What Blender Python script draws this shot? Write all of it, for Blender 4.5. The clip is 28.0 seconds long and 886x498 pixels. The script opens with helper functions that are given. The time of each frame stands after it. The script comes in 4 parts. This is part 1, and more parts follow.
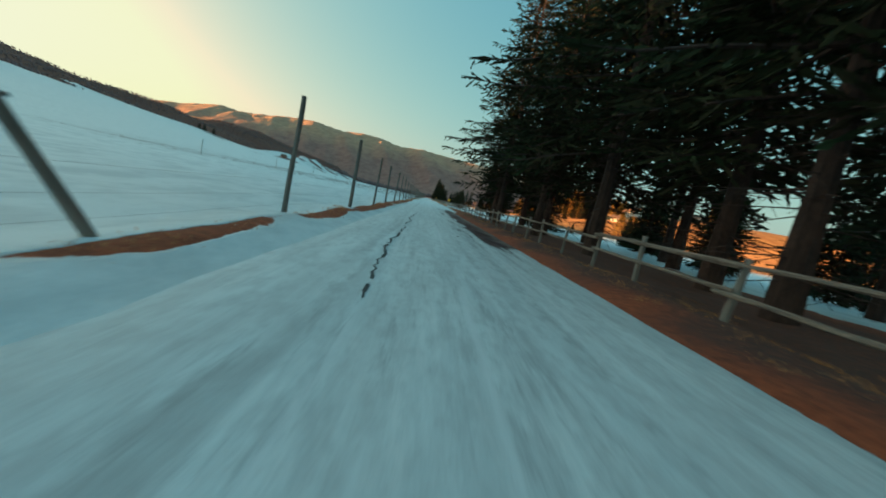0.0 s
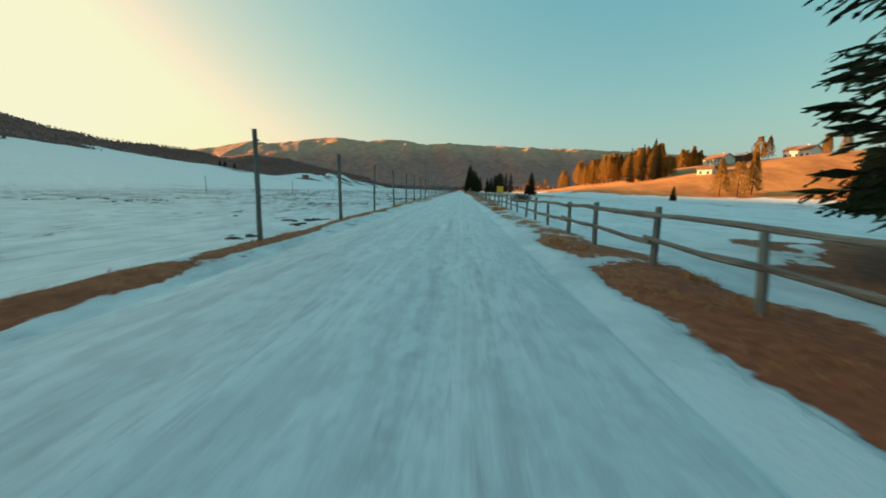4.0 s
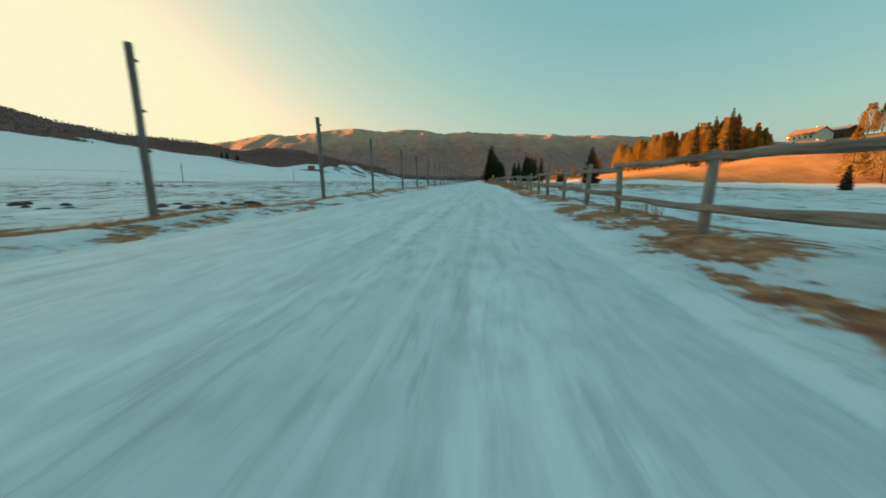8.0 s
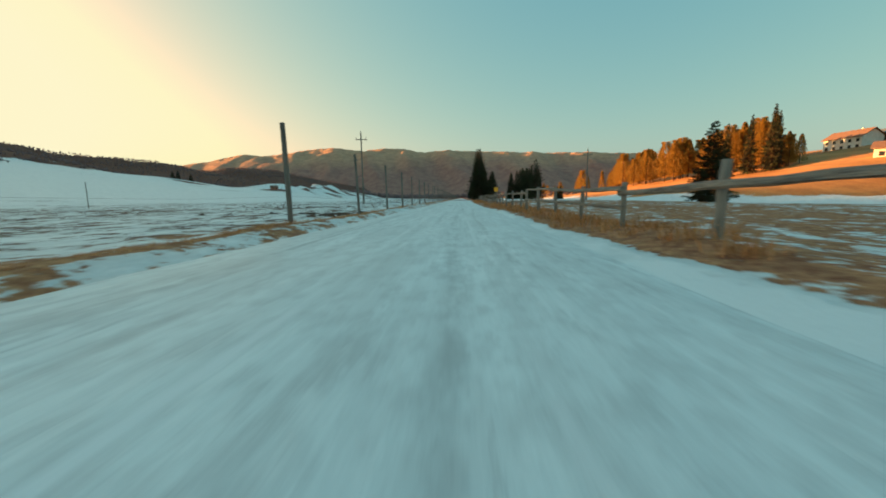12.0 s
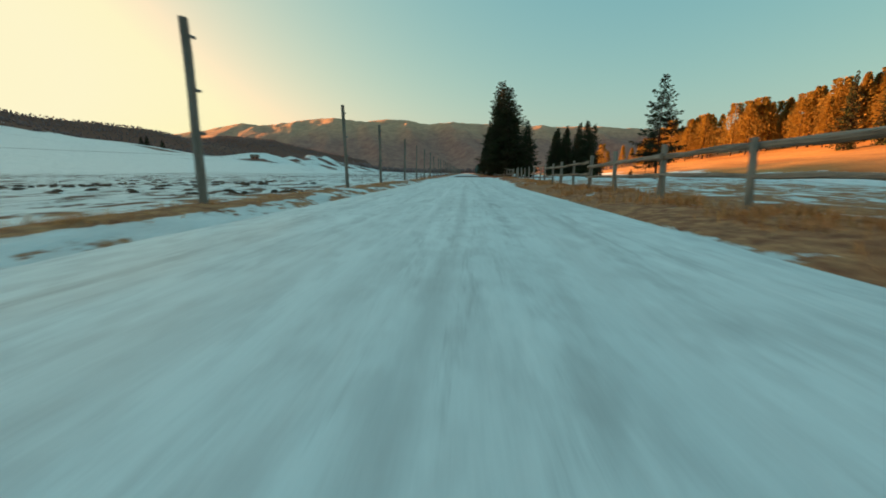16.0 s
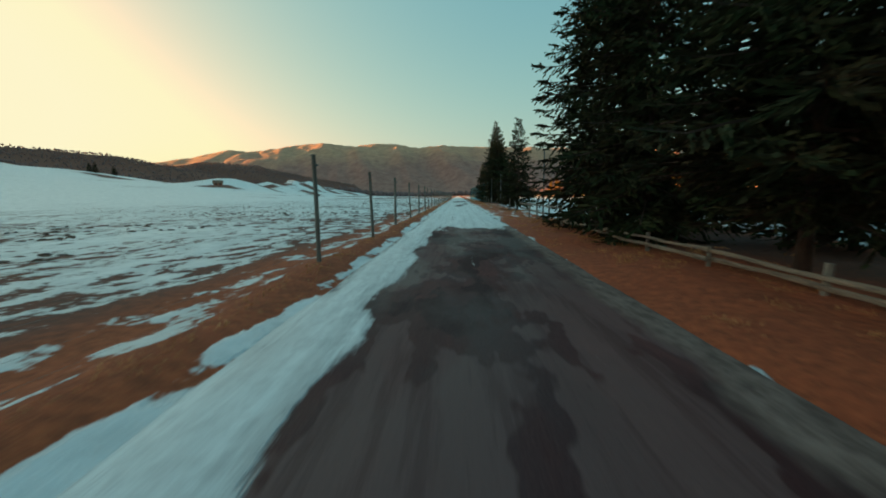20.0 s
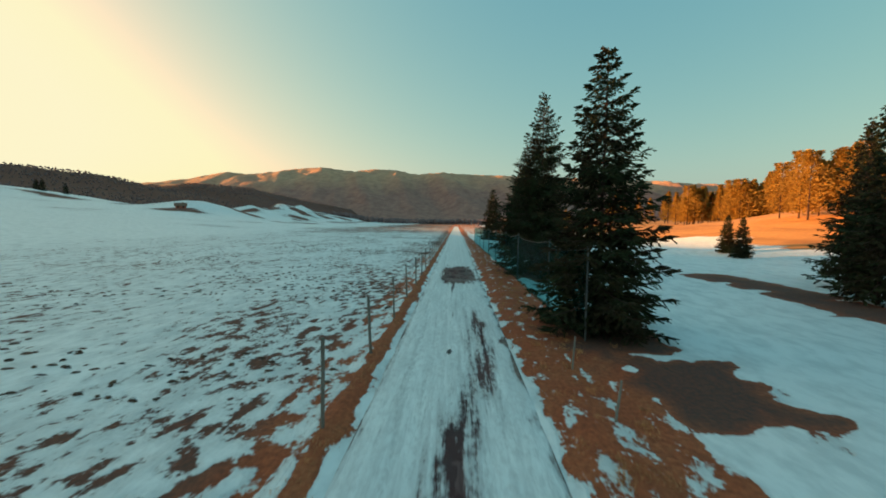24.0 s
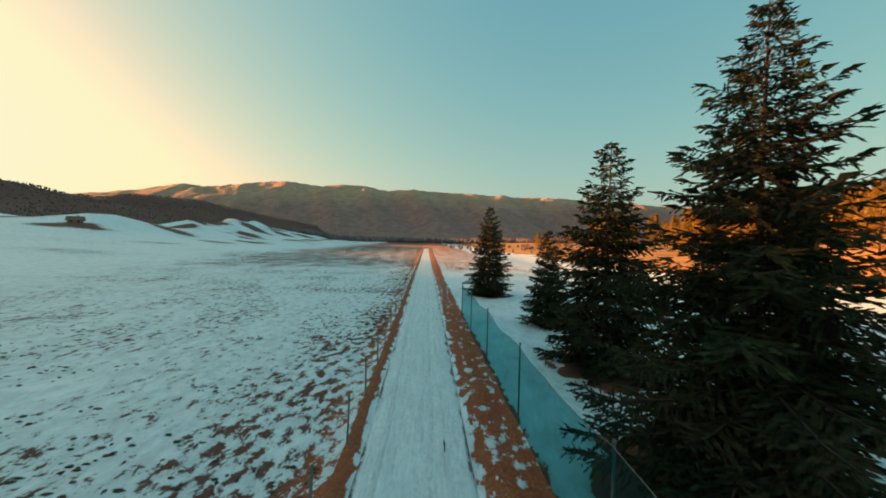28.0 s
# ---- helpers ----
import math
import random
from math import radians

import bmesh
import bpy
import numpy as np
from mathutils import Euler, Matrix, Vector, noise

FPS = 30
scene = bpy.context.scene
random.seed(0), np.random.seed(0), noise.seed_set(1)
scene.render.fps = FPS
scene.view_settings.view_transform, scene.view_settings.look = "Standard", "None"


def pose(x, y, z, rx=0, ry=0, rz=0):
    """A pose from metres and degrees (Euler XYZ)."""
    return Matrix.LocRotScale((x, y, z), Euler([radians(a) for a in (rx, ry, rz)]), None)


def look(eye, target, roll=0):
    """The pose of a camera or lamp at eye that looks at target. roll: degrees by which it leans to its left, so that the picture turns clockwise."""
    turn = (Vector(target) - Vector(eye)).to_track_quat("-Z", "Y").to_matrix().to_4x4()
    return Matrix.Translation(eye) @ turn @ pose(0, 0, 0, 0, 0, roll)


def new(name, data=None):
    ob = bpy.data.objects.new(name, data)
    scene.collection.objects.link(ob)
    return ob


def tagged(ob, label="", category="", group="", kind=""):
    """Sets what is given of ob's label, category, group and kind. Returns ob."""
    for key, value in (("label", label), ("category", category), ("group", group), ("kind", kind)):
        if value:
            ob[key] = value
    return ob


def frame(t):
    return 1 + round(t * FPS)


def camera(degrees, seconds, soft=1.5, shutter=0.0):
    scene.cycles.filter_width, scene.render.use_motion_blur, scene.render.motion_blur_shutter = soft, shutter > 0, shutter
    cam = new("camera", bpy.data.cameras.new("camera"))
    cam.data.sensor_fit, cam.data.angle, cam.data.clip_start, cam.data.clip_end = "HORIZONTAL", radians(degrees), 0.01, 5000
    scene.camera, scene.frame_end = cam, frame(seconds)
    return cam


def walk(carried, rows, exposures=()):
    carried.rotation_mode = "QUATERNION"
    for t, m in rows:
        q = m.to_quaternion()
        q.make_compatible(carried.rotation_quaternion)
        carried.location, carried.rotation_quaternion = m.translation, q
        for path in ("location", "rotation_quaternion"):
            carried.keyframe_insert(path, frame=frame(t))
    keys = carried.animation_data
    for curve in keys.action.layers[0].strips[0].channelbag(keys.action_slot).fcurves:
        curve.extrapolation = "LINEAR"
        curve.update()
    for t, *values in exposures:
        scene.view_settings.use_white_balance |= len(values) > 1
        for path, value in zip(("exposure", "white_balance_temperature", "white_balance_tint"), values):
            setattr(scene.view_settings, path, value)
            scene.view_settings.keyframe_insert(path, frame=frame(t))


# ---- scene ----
cam = camera(100.0, 28.0, 1.8, 0.16)
PATH = [
    (0, pose(-1.400, 0.00, 0.930, 82.73, 0, -4.09) @ pose(0, 0, 0, 0, 0, 12.00)),
    (0.5, pose(-0.450, 6.00, 0.965, 81.78, 0, 1.94) @ pose(0, 0, 0, 0, 0, 11.00)),
    (1, pose(0.250, 12.30, 1.000, 81.63, 0, 3.64) @ pose(0, 0, 0, 0, 0, 10.00)),
    (1.5, pose(0.325, 18.80, 1.125, 81.21, 0, 4.31) @ pose(0, 0, 0, 0, 0, 7.75)),
    (2, pose(0.400, 25.40, 1.250, 80.90, 0, 4.34) @ pose(0, 0, 0, 0, 0, 5.50)),
    (2.5, pose(0.125, 30.85, 1.245, 80.70, 0, 3.69) @ pose(0, 0, 0, 0, 0, 3.40)),
    (3, pose(-0.150, 36.00, 1.240, 80.44, 0, 3.05) @ pose(0, 0, 0, 0, 0, 1.30)),
    (3.5, pose(0.050, 42.00, 1.220, 81.02, 0, 2.46) @ pose(0, 0, 0, 0, 0, 1.00)),
    (5.5, pose(0.450, 66.00, 0.800, 80.18, 0, 3.76) @ pose(0, 0, 0, 0, 0, -0.20)),
    (6, pose(0.517, 72.00, 0.730, 80.06, 0, 4.34) @ pose(0, 0, 0, 0, 0, -0.16)),
    (6.5, pose(0.583, 78.00, 0.665, 79.86, 0, 4.74) @ pose(0, 0, 0, 0, 0, -0.12)),
    (7, pose(0.650, 84.00, 0.600, 79.57, 0, 5.06) @ pose(0, 0, 0, 0, 0, -0.08)),
    (7.5, pose(0.600, 90.00, 0.595, 79.53, 0, 5.42) @ pose(0, 0, 0, 0, 0, -0.04)),
    (8, pose(0.550, 96.00, 0.590, 79.49, 0, 5.60) @ pose(0, 0, 0, 0, 0, 0.00)),
    (8.5, pose(0.450, 102.00, 0.585, 79.63, 0, 5.55) @ pose(0, 0, 0, 0, 0, -0.20)),
    (9, pose(0.350, 108.00, 0.580, 79.92, 0, 5.24) @ pose(0, 0, 0, 0, 0, -0.40)),
    (9.5, pose(0.275, 114.00, 0.583, 80.47, 0, 4.67) @ pose(0, 0, 0, 0, 0, -0.60)),
    (10, pose(0.200, 120.00, 0.585, 81.02, 0, 4.08) @ pose(0, 0, 0, 0, 0, -0.80)),
    (10.5, pose(0.125, 126.00, 0.587, 81.65, 0, 3.73) @ pose(0, 0, 0, 0, 0, -1.00)),
    (11, pose(0.050, 132.00, 0.590, 82.03, 0, 3.54) @ pose(0, 0, 0, 0, 0, -1.20)),
    (11.5, pose(0.033, 138.00, 0.600, 82.21, 0, 3.14) @ pose(0, 0, 0, 0, 0, -1.07)),
    (12, pose(0.017, 144.00, 0.610, 82.23, 0, 2.99) @ pose(0, 0, 0, 0, 0, -0.93)),
    (12.5, pose(0.000, 150.00, 0.620, 81.99, 0, 2.74) @ pose(0, 0, 0, 0, 0, -0.80)),
    (14.5, pose(-0.150, 174.00, 0.530, 78.89, 0, 3.45) @ pose(0, 0, 0, 0, 0, 0.30)),
    (15, pose(-0.250, 180.00, 0.520, 78.62, 0, 3.53) @ pose(0, 0, 0, 0, 0, 0.24)),
    (15.5, pose(-0.350, 186.00, 0.510, 78.36, 0, 3.59) @ pose(0, 0, 0, 0, 0, 0.18)),
    (16, pose(-0.450, 192.00, 0.500, 78.43, 0, 3.49) @ pose(0, 0, 0, 0, 0, 0.12)),
    (16.5, pose(-0.600, 198.00, 0.520, 78.75, 0, 3.10) @ pose(0, 0, 0, 0, 0, 0.06)),
    (17, pose(-0.750, 204.00, 0.540, 79.58, 0, 2.64) @ pose(0, 0, 0, 0, 0, 0.00)),
    (17.5, pose(-0.825, 210.00, 0.660, 80.24, 0, 2.70) @ pose(0, 0, 0, 0, 0, -0.60)),
    (18, pose(-0.900, 216.00, 0.780, 80.71, 0, 1.90) @ pose(0, 0, 0, 0, 0, -1.20)),
    (18.5, pose(-0.950, 222.00, 0.880, 81.24, 0, 1.67) @ pose(0, 0, 0, 0, 0, -1.15)),
    (19, pose(-1.000, 228.00, 0.980, 81.43, 0, 1.95) @ pose(0, 0, 0, 0, 0, -1.10)),
    (19.5, pose(-0.950, 234.00, 1.215, 81.63, 0, 1.98) @ pose(0, 0, 0, 0, 0, -1.05)),
    (20, pose(-0.900, 240.00, 1.450, 81.82, 0, 2.35) @ pose(0, 0, 0, 0, 0, -1.00)),
    (20.5, pose(-0.850, 246.00, 1.760, 82.20, 0, 2.08) @ pose(0, 0, 0, 0, 0, -0.67)),
    (21, pose(-0.800, 252.00, 2.070, 82.59, 0, 1.65) @ pose(0, 0, 0, 0, 0, -0.33)),
    (21.5, pose(-0.770, 258.00, 2.470, 83.07, 0, 1.56) @ pose(0, 0, 0, 0, 0, 0.00)),
    (23.5, pose(-0.650, 282.00, 4.450, 85.04, 0, 2.40) @ pose(0, 0, 0, 0, 0, 0.20)),
    (24, pose(-0.628, 288.00, 5.000, 85.84, 0, 2.02) @ pose(0, 0, 0, 0, 0, 0.40)),
    (24.5, pose(-0.606, 294.00, 5.400, 86.48, 0, 1.47) @ pose(0, 0, 0, 0, 0, 0.60)),
    (25, pose(-0.583, 300.00, 5.800, 86.95, 0, 0.65) @ pose(0, 0, 0, 0, 0, 0.80)),
    (25.5, pose(-0.561, 306.00, 6.200, 87.12, 0, 0.26) @ pose(0, 0, 0, 0, 0, 0.87)),
    (26, pose(-0.539, 312.00, 6.600, 87.13, 0, -0.22) @ pose(0, 0, 0, 0, 0, 0.93)),
    (26.5, pose(-0.517, 318.00, 7.050, 87.48, 0, -0.52) @ pose(0, 0, 0, 0, 0, 1.00)),
    (27, pose(-0.494, 324.00, 7.500, 87.92, 0, -0.47) @ pose(0, 0, 0, 0, 0, 1.07)),
    (27.5, pose(-0.472, 330.00, 8.250, 88.36, 0, -0.77) @ pose(0, 0, 0, 0, 0, 1.13)),
    (28, pose(-0.450, 336.00, 9.000, 88.57, 0, -2.55) @ pose(0, 0, 0, 0, 0, 1.20)),
]
walk(cam, PATH, [(0, 1.44, 5850, 4), (1, 1.40, 6050, 6), (3, 1.42, 6000, 5), (5.5, 1.46, 6250, 9), (9, 1.46, 6350, 9), (11.5, 1.46, 6500, 10), (28, 1.45, 6500, 10)])

# ---------------------------------------------------------------- sky and sun
SUN_AZ, SUN_EL = radians(-70.0), radians(7.25)      # azimuth from +y, clockwise
world = bpy.data.worlds.new("sky")
scene.world = world
world.use_nodes = True
wt = world.node_tree
sky = wt.nodes.new("ShaderNodeTexSky")
sky.sky_type, sky.sun_disc = "NISHITA", False
sky.sun_elevation, sky.sun_rotation = SUN_EL, SUN_AZ
sky.altitude, sky.air_density, sky.dust_density, sky.ozone_density = 900, 1.2, 5.0, 2.5
split, join = wt.nodes.new("ShaderNodeSeparateColor"), wt.nodes.new("ShaderNodeCombineColor")
wt.links.new(sky.outputs[0], split.inputs[0])
for k, (power, gain, most) in enumerate(((0.98, 1.02, 0.90), (0.54, 0.735, 0.83), (0.22, 0.49, 0.545))):      # warm haze towards the sun, teal away from it
    pw, ml, cap = (wt.nodes.new("ShaderNodeMath") for _ in range(3))
    pw.operation, ml.operation, cap.operation = "POWER", "MULTIPLY", "MINIMUM"
    pw.inputs[1].default_value, ml.inputs[1].default_value, cap.inputs[1].default_value = power, gain * 0.3 ** power / 0.15, most / 0.15
    wt.links.new(split.outputs[k], pw.inputs[0])
    wt.links.new(pw.outputs[0], ml.inputs[0])
    wt.links.new(ml.outputs[0], cap.inputs[0])
    wt.links.new(cap.outputs[0], join.inputs[k])
wt.links.new(join.outputs[0], wt.nodes["Background"].inputs[0])
wt.nodes["Background"].inputs[1].default_value = 0.06

sun = new("sun", bpy.data.lights.new("sun", "SUN"))
sun.data.energy, sun.data.angle, sun.data.color = 7.0, radians(0.6), (1.0, 0.45, 0.13)
sun_dir = Vector((math.sin(SUN_AZ) * math.cos(SUN_EL), math.cos(SUN_AZ) * math.cos(SUN_EL), math.sin(SUN_EL)))
sun.matrix_world = look((0, 0, 60), Vector((0, 0, 60)) - sun_dir)


# ---------------------------------------------------------------- materials
def mat(name):
    m = bpy.data.materials.new(name)
    m.use_nodes = True
    return m, m.node_tree.nodes, m.node_tree.links, m.node_tree.nodes["Principled BSDF"]


def rgb(c):
    return (*c, 1)


def noise_node(n, l, scale, detail=4, rough=0.55, stretch=None, coords="Object"):
    tc = n.new("ShaderNodeTexCoord")
    tex = n.new("ShaderNodeTexNoise")
    tex.inputs["Scale"].default_value, tex.inputs["Detail"].default_value, tex.inputs["Roughness"].default_value = scale, detail, rough
    if stretch:
        mp = n.new("ShaderNodeMapping")
        mp.inputs["Scale"].default_value = stretch
        l.new(tc.outputs[coords], mp.inputs[0])
        l.new(mp.outputs[0], tex.inputs["Vector"])
    else:
        l.new(tc.outputs[coords], tex.inputs["Vector"])
    return tex.outputs["Fac"]


def mixc(n, l, fac, a, b, kind="MIX"):
    m = n.new("ShaderNodeMix")
    m.data_type, m.blend_type = "RGBA", kind
    for k, v in ((0, fac), (6, a), (7, b)):
        if isinstance(v, (int, float)):
            m.inputs[k].default_value = v
        elif isinstance(v, tuple):
            m.inputs[k].default_value = rgb(v[:3])
        else:
            l.new(v, m.inputs[k])
    return m.outputs[2]


def maprange(n, l, v, a, b, c=0.0, d=1.0):
    m = n.new("ShaderNodeMapRange")
    for k, x in zip((1, 2, 3, 4), (a, b, c, d)):
        m.inputs[k].default_value = x
    l.new(v, m.inputs[0])
    return m.outputs[0]


def maths(n, l, op, a, b):
    m = n.new("ShaderNodeMath")
    m.operation = op
    for k, v in ((0, a), (1, b)):
        if isinstance(v, (int, float)):
            m.inputs[k].default_value = v
        else:
            l.new(v, m.inputs[k])
    return m.outputs[0]


def bump(n, l, b, height, strength, distance):
    bp = n.new("ShaderNodeBump")
    bp.inputs["Strength"].default_value, bp.inputs["Distance"].default_value = strength, distance
    l.new(height, bp.inputs["Height"])
    l.new(bp.outputs[0], b.inputs["Normal"])


def attr(n, name):
    a = n.new("ShaderNodeAttribute")
    a.attribute_name = name
    return a.outputs["Fac"]


def grainy(name, dark, light, scale, rough=0.85, stretch=None, strength=0.4, distance=0.02, island=0.0, fine=6.0):
    """Two-scale mottled surface, optionally varied from piece to piece."""
    m, n, l, b = mat(name)
    big = noise_node(n, l, scale, 3, 0.6, stretch)
    small = noise_node(n, l, scale * fine, 4, 0.65, stretch)
    f = maths(n, l, "ADD", maths(n, l, "MULTIPLY", big, 0.6), maths(n, l, "MULTIPLY", small, 0.4))
    col = mixc(n, l, maprange(n, l, f, 0.35, 0.65), dark, light)
    if island:
        g = n.new("ShaderNodeNewGeometry")
        v = maprange(n, l, g.outputs["Random Per Island"], 0, 1, 1 - island, 1 + island)
        hsv = n.new("ShaderNodeHueSaturation")
        l.new(v, hsv.inputs["Value"])
        l.new(col, hsv.inputs["Color"])
        col = hsv.outputs[0]
    l.new(col, b.inputs["Base Color"])
    b.inputs["Roughness"].default_value = rough
    if strength:
        bump(n, l, b, small, strength, distance)
    return m


def ground_material():
    m, n, l, b = mat("snowy_meadow")
    cover = attr(n, "cover")
    big = noise_node(n, l, 0.16, 3, 0.6, (1, 0.6, 1))
    mid = noise_node(n, l, 1.7, 4, 0.62, (1, 0.6, 1))
    fine = noise_node(n, l, 7.0, 4, 0.65)
    grain = noise_node(n, l, 38.0, 3, 0.7)
    f = maths(n, l, "ADD", maths(n, l, "MULTIPLY", mid, 0.55), maths(n, l, "MULTIPLY", fine, 0.25))
    f = maths(n, l, "ADD", f, maths(n, l, "MULTIPLY", big, 0.28))
    t = maths(n, l, "SUBTRACT", maths(n, l, "ADD", f, cover), 1.04)
    snow = maprange(n, l, t, -0.012, 0.02)
    thin = maprange(n, l, t, 0.0, 0.14)
    grass = mixc(n, l, maprange(n, l, fine, 0.35, 0.65), (0.20, 0.037, 0.014), (0.48, 0.098, 0.034))
    grass = mixc(n, l, maprange(n, l, grain, 0.4, 0.7, 0.0, 0.5), grass, (0.55, 0.165, 0.058))
    grass = mixc(n, l, maprange(n, l, mid, 0.5, 0.68, 0.0, 0.6), grass, (0.32, 0.066, 0.025))
    swath = noise_node(n, l, 0.09, 4, 0.65, (1, 0.35, 1))
    hay = mixc(n, l, maprange(n, l, swath, 0.36, 0.62), (0.34, 0.135, 0.030), (0.60, 0.28, 0.075))
    hay = mixc(n, l, maprange(n, l, mid, 0.42, 0.68, 0.0, 0.5), hay, (0.28, 0.105, 0.028))
    straw = mixc(n, l, maprange(n, l, noise_node(n, l, 5.0, 5, 0.75), 0.38, 0.62), (0.19, 0.068, 0.028), (0.64, 0.32, 0.14))
    grass = mixc(n, l, maths(n, l, "MULTIPLY", attr(n, "straw"), maprange(n, l, fine, 0.35, 0.65, 0.5, 1.0)), grass, straw)
    grass = mixc(n, l, attr(n, "hay"), grass, hay)
    # tree shade put into the ground colour, and dark soil of the left field
    grass = mixc(n, l, maths(n, l, "MULTIPLY", attr(n, "shade_and_soil"), maprange(n, l, fine, 0.3, 0.7, 1.0, 0.7)), grass, (0.080, 0.043, 0.036))
    white = mixc(n, l, thin, (0.74, 0.75, 0.745), (0.91, 0.925, 0.92))
    white = mixc(n, l, maprange(n, l, grain, 0.35, 0.65, 0.0, 0.18), white, (0.62, 0.64, 0.64))
    # shaded sides of snow bumps, painted as darker blue-grey ripples
    ripple_shade = noise_node(n, l, 1.1, 5, 0.66, (0.9, 0.45, 1))
    white = mixc(n, l, maprange(n, l, ripple_shade, 0.44, 0.62, 0.0, 0.48), white, (0.50, 0.54, 0.55))
    l.new(mixc(n, l, snow, grass, white), b.inputs["Base Color"])
    l.new(maprange(n, l, snow, 0, 1, 0.95, 0.55), b.inputs["Roughness"])
    h = maths(n, l, "ADD", maths(n, l, "MULTIPLY", maprange(n, l, t, -0.02, 0.10), 0.8), maths(n, l, "MULTIPLY", fine, 0.35))
    bump(n, l, b, maths(n, l, "ADD", h, maths(n, l, "MULTIPLY", grain, 0.12)), 0.6, 0.06)
    return m


def road_material():
    m, n, l, b = mat("packed_snow_road")
    cover, gravel = attr(n, "cover"), attr(n, "gravel")
    tc, xyz = n.new("ShaderNodeTexCoord"), n.new("ShaderNodeSeparateXYZ")
    l.new(tc.outputs["Object"], xyz.inputs[0])
    streak = noise_node(n, l, 4.2, 5, 0.66, (1, 0.075, 1))
    soft = noise_node(n, l, 1.3, 4, 0.58, (1, 0.20, 1))
    blotch = noise_node(n, l, 0.8, 4, 0.6, (1, 0.4, 1))
    fine = noise_node(n, l, 6.0, 6, 0.70, (1, 0.45, 1))
    grain = noise_node(n, l, 60.0, 3, 0.7, (1, 0.6, 1))
    patchy = noise_node(n, l, 1.0, 4, 0.65, (1.2, 0.16, 1))
    drift = noise_node(n, l, 0.05, 2, 0.5, (0, 1, 1))
    f = maths(n, l, "ADD", maths(n, l, "MULTIPLY", streak, 0.85), maths(n, l, "MULTIPLY", blotch, 0.42))
    f = maths(n, l, "ADD", f, maths(n, l, "MULTIPLY", fine, 0.32))
    t = maths(n, l, "SUBTRACT", maths(n, l, "ADD", f, cover), 1.30)
    snow = maprange(n, l, t, -0.06, 0.05)
    thin = maprange(n, l, t, 0.0, 0.20)
    asphalt = mixc(n, l, maprange(n, l, blotch, 0.42, 0.60), (0.066, 0.023, 0.023), (0.150, 0.060, 0.056))
    asphalt = mixc(n, l, maprange(n, l, noise_node(n, l, 2.6, 5, 0.68, (1, 0.3, 1)), 0.38, 0.60, 0.0, 0.75), asphalt, (0.062, 0.032, 0.034))
    puddle = noise_node(n, l, 0.55, 4, 0.6, (1.3, 0.5, 1))
    asphalt = mixc(n, l, maprange(n, l, puddle, 0.435, 0.42), asphalt, (0.050, 0.025, 0.026))
    # paler patches paint the reflection on ice and water into the asphalt
    asphalt = mixc(n, l, maprange(n, l, puddle, 0.495, 0.51, 0.0, 0.65), asphalt, (0.19, 0.115, 0.108))
    asphalt = mixc(n, l, maprange(n, l, streak, 0.50, 0.40, 0.0, 0.5), asphalt, (0.07, 0.030, 0.030))
    asphalt = mixc(n, l, maprange(n, l, grain, 0.45, 0.75, 0.0, 0.5), asphalt, (0.16, 0.078, 0.074))
    stone = mixc(n, l, maprange(n, l, fine, 0.4, 0.6), (0.16, 0.105, 0.09), (0.32, 0.225, 0.19))
    bare = mixc(n, l, gravel, asphalt, stone)
    white = mixc(n, l, maprange(n, l, soft, 0.36, 0.64), (0.83, 0.86, 0.86), (0.92, 0.94, 0.93))
    white = mixc(n, l, maprange(n, l, streak, 0.40, 0.60, 0.36, 0.0), white, (0.56, 0.56, 0.56))
    white = mixc(n, l, maprange(n, l, fine, 0.46, 0.62, 0.0, 0.5), white, (0.60, 0.60, 0.60))
    white = mixc(n, l, maprange(n, l, grain, 0.50, 0.72, 0.0, 0.16), white, (0.45, 0.45, 0.45))
    comb = noise_node(n, l, 11.0, 5, 0.72, (1, 0.10, 1))
    white = mixc(n, l, maths(n, l, "MULTIPLY", maprange(n, l, comb, 0.52, 0.66, 0.0, 0.6), maprange(n, l, soft, 0.46, 0.6)), white, (0.97, 0.965, 0.95))
    white = mixc(n, l, maths(n, l, "MULTIPLY", maprange(n, l, comb, 0.47, 0.36, 0.0, 0.5), maprange(n, l, patchy, 0.45, 0.6)), white, (0.46, 0.46, 0.46))
    # wheel tracks: narrow worn bands that come and go, and a few brushed-up white ridges
    across = maths(n, l, "ADD", xyz.outputs[0], maths(n, l, "MULTIPLY", drift, 0.9))
    for k, (x0, w, ink, amount) in enumerate(((-1.75, 0.10, 0.38, 0.50), (-1.62, 0.085, 0.36, 0.55), (-1.10, 0.06, 0.40, 0.40), (-0.05, 0.07, 0.40, 0.45), (0.38, 0.10, 0.36, 0.60), (0.95, 0.06, 0.38, 0.50), (-0.48, 0.045, 0.92, 0.75), (0.70, 0.035, 0.90, 0.60), (-1.35, 0.03, 0.90, 0.55))):
        away = maths(n, l, "ABSOLUTE", maths(n, l, "SUBTRACT", across, x0), 0)
        band = maprange(n, l, away, w * 0.3, w * 1.1, amount * (0.95 if ink > 0.5 else 0.6), 0.0)
        shown = maprange(n, l, maths(n, l, "ADD", patchy if k % 2 else soft, maths(n, l, "MULTIPLY", fine, 0.5)), 0.68, 0.82)
        white = mixc(n, l, maths(n, l, "MULTIPLY", band, shown), white, (ink, ink, ink))
    ice = mixc(n, l, maprange(n, l, fine, 0.38, 0.62), (0.36, 0.35, 0.355), (0.62, 0.615, 0.61))
    white = mixc(n, l, thin, ice, white)
    l.new(mixc(n, l, snow, bare, white), b.inputs["Base Color"])
    wet = maprange(n, l, blotch, 0.40, 0.62, 0.5, 0.9)
    rough = n.new("ShaderNodeMix")
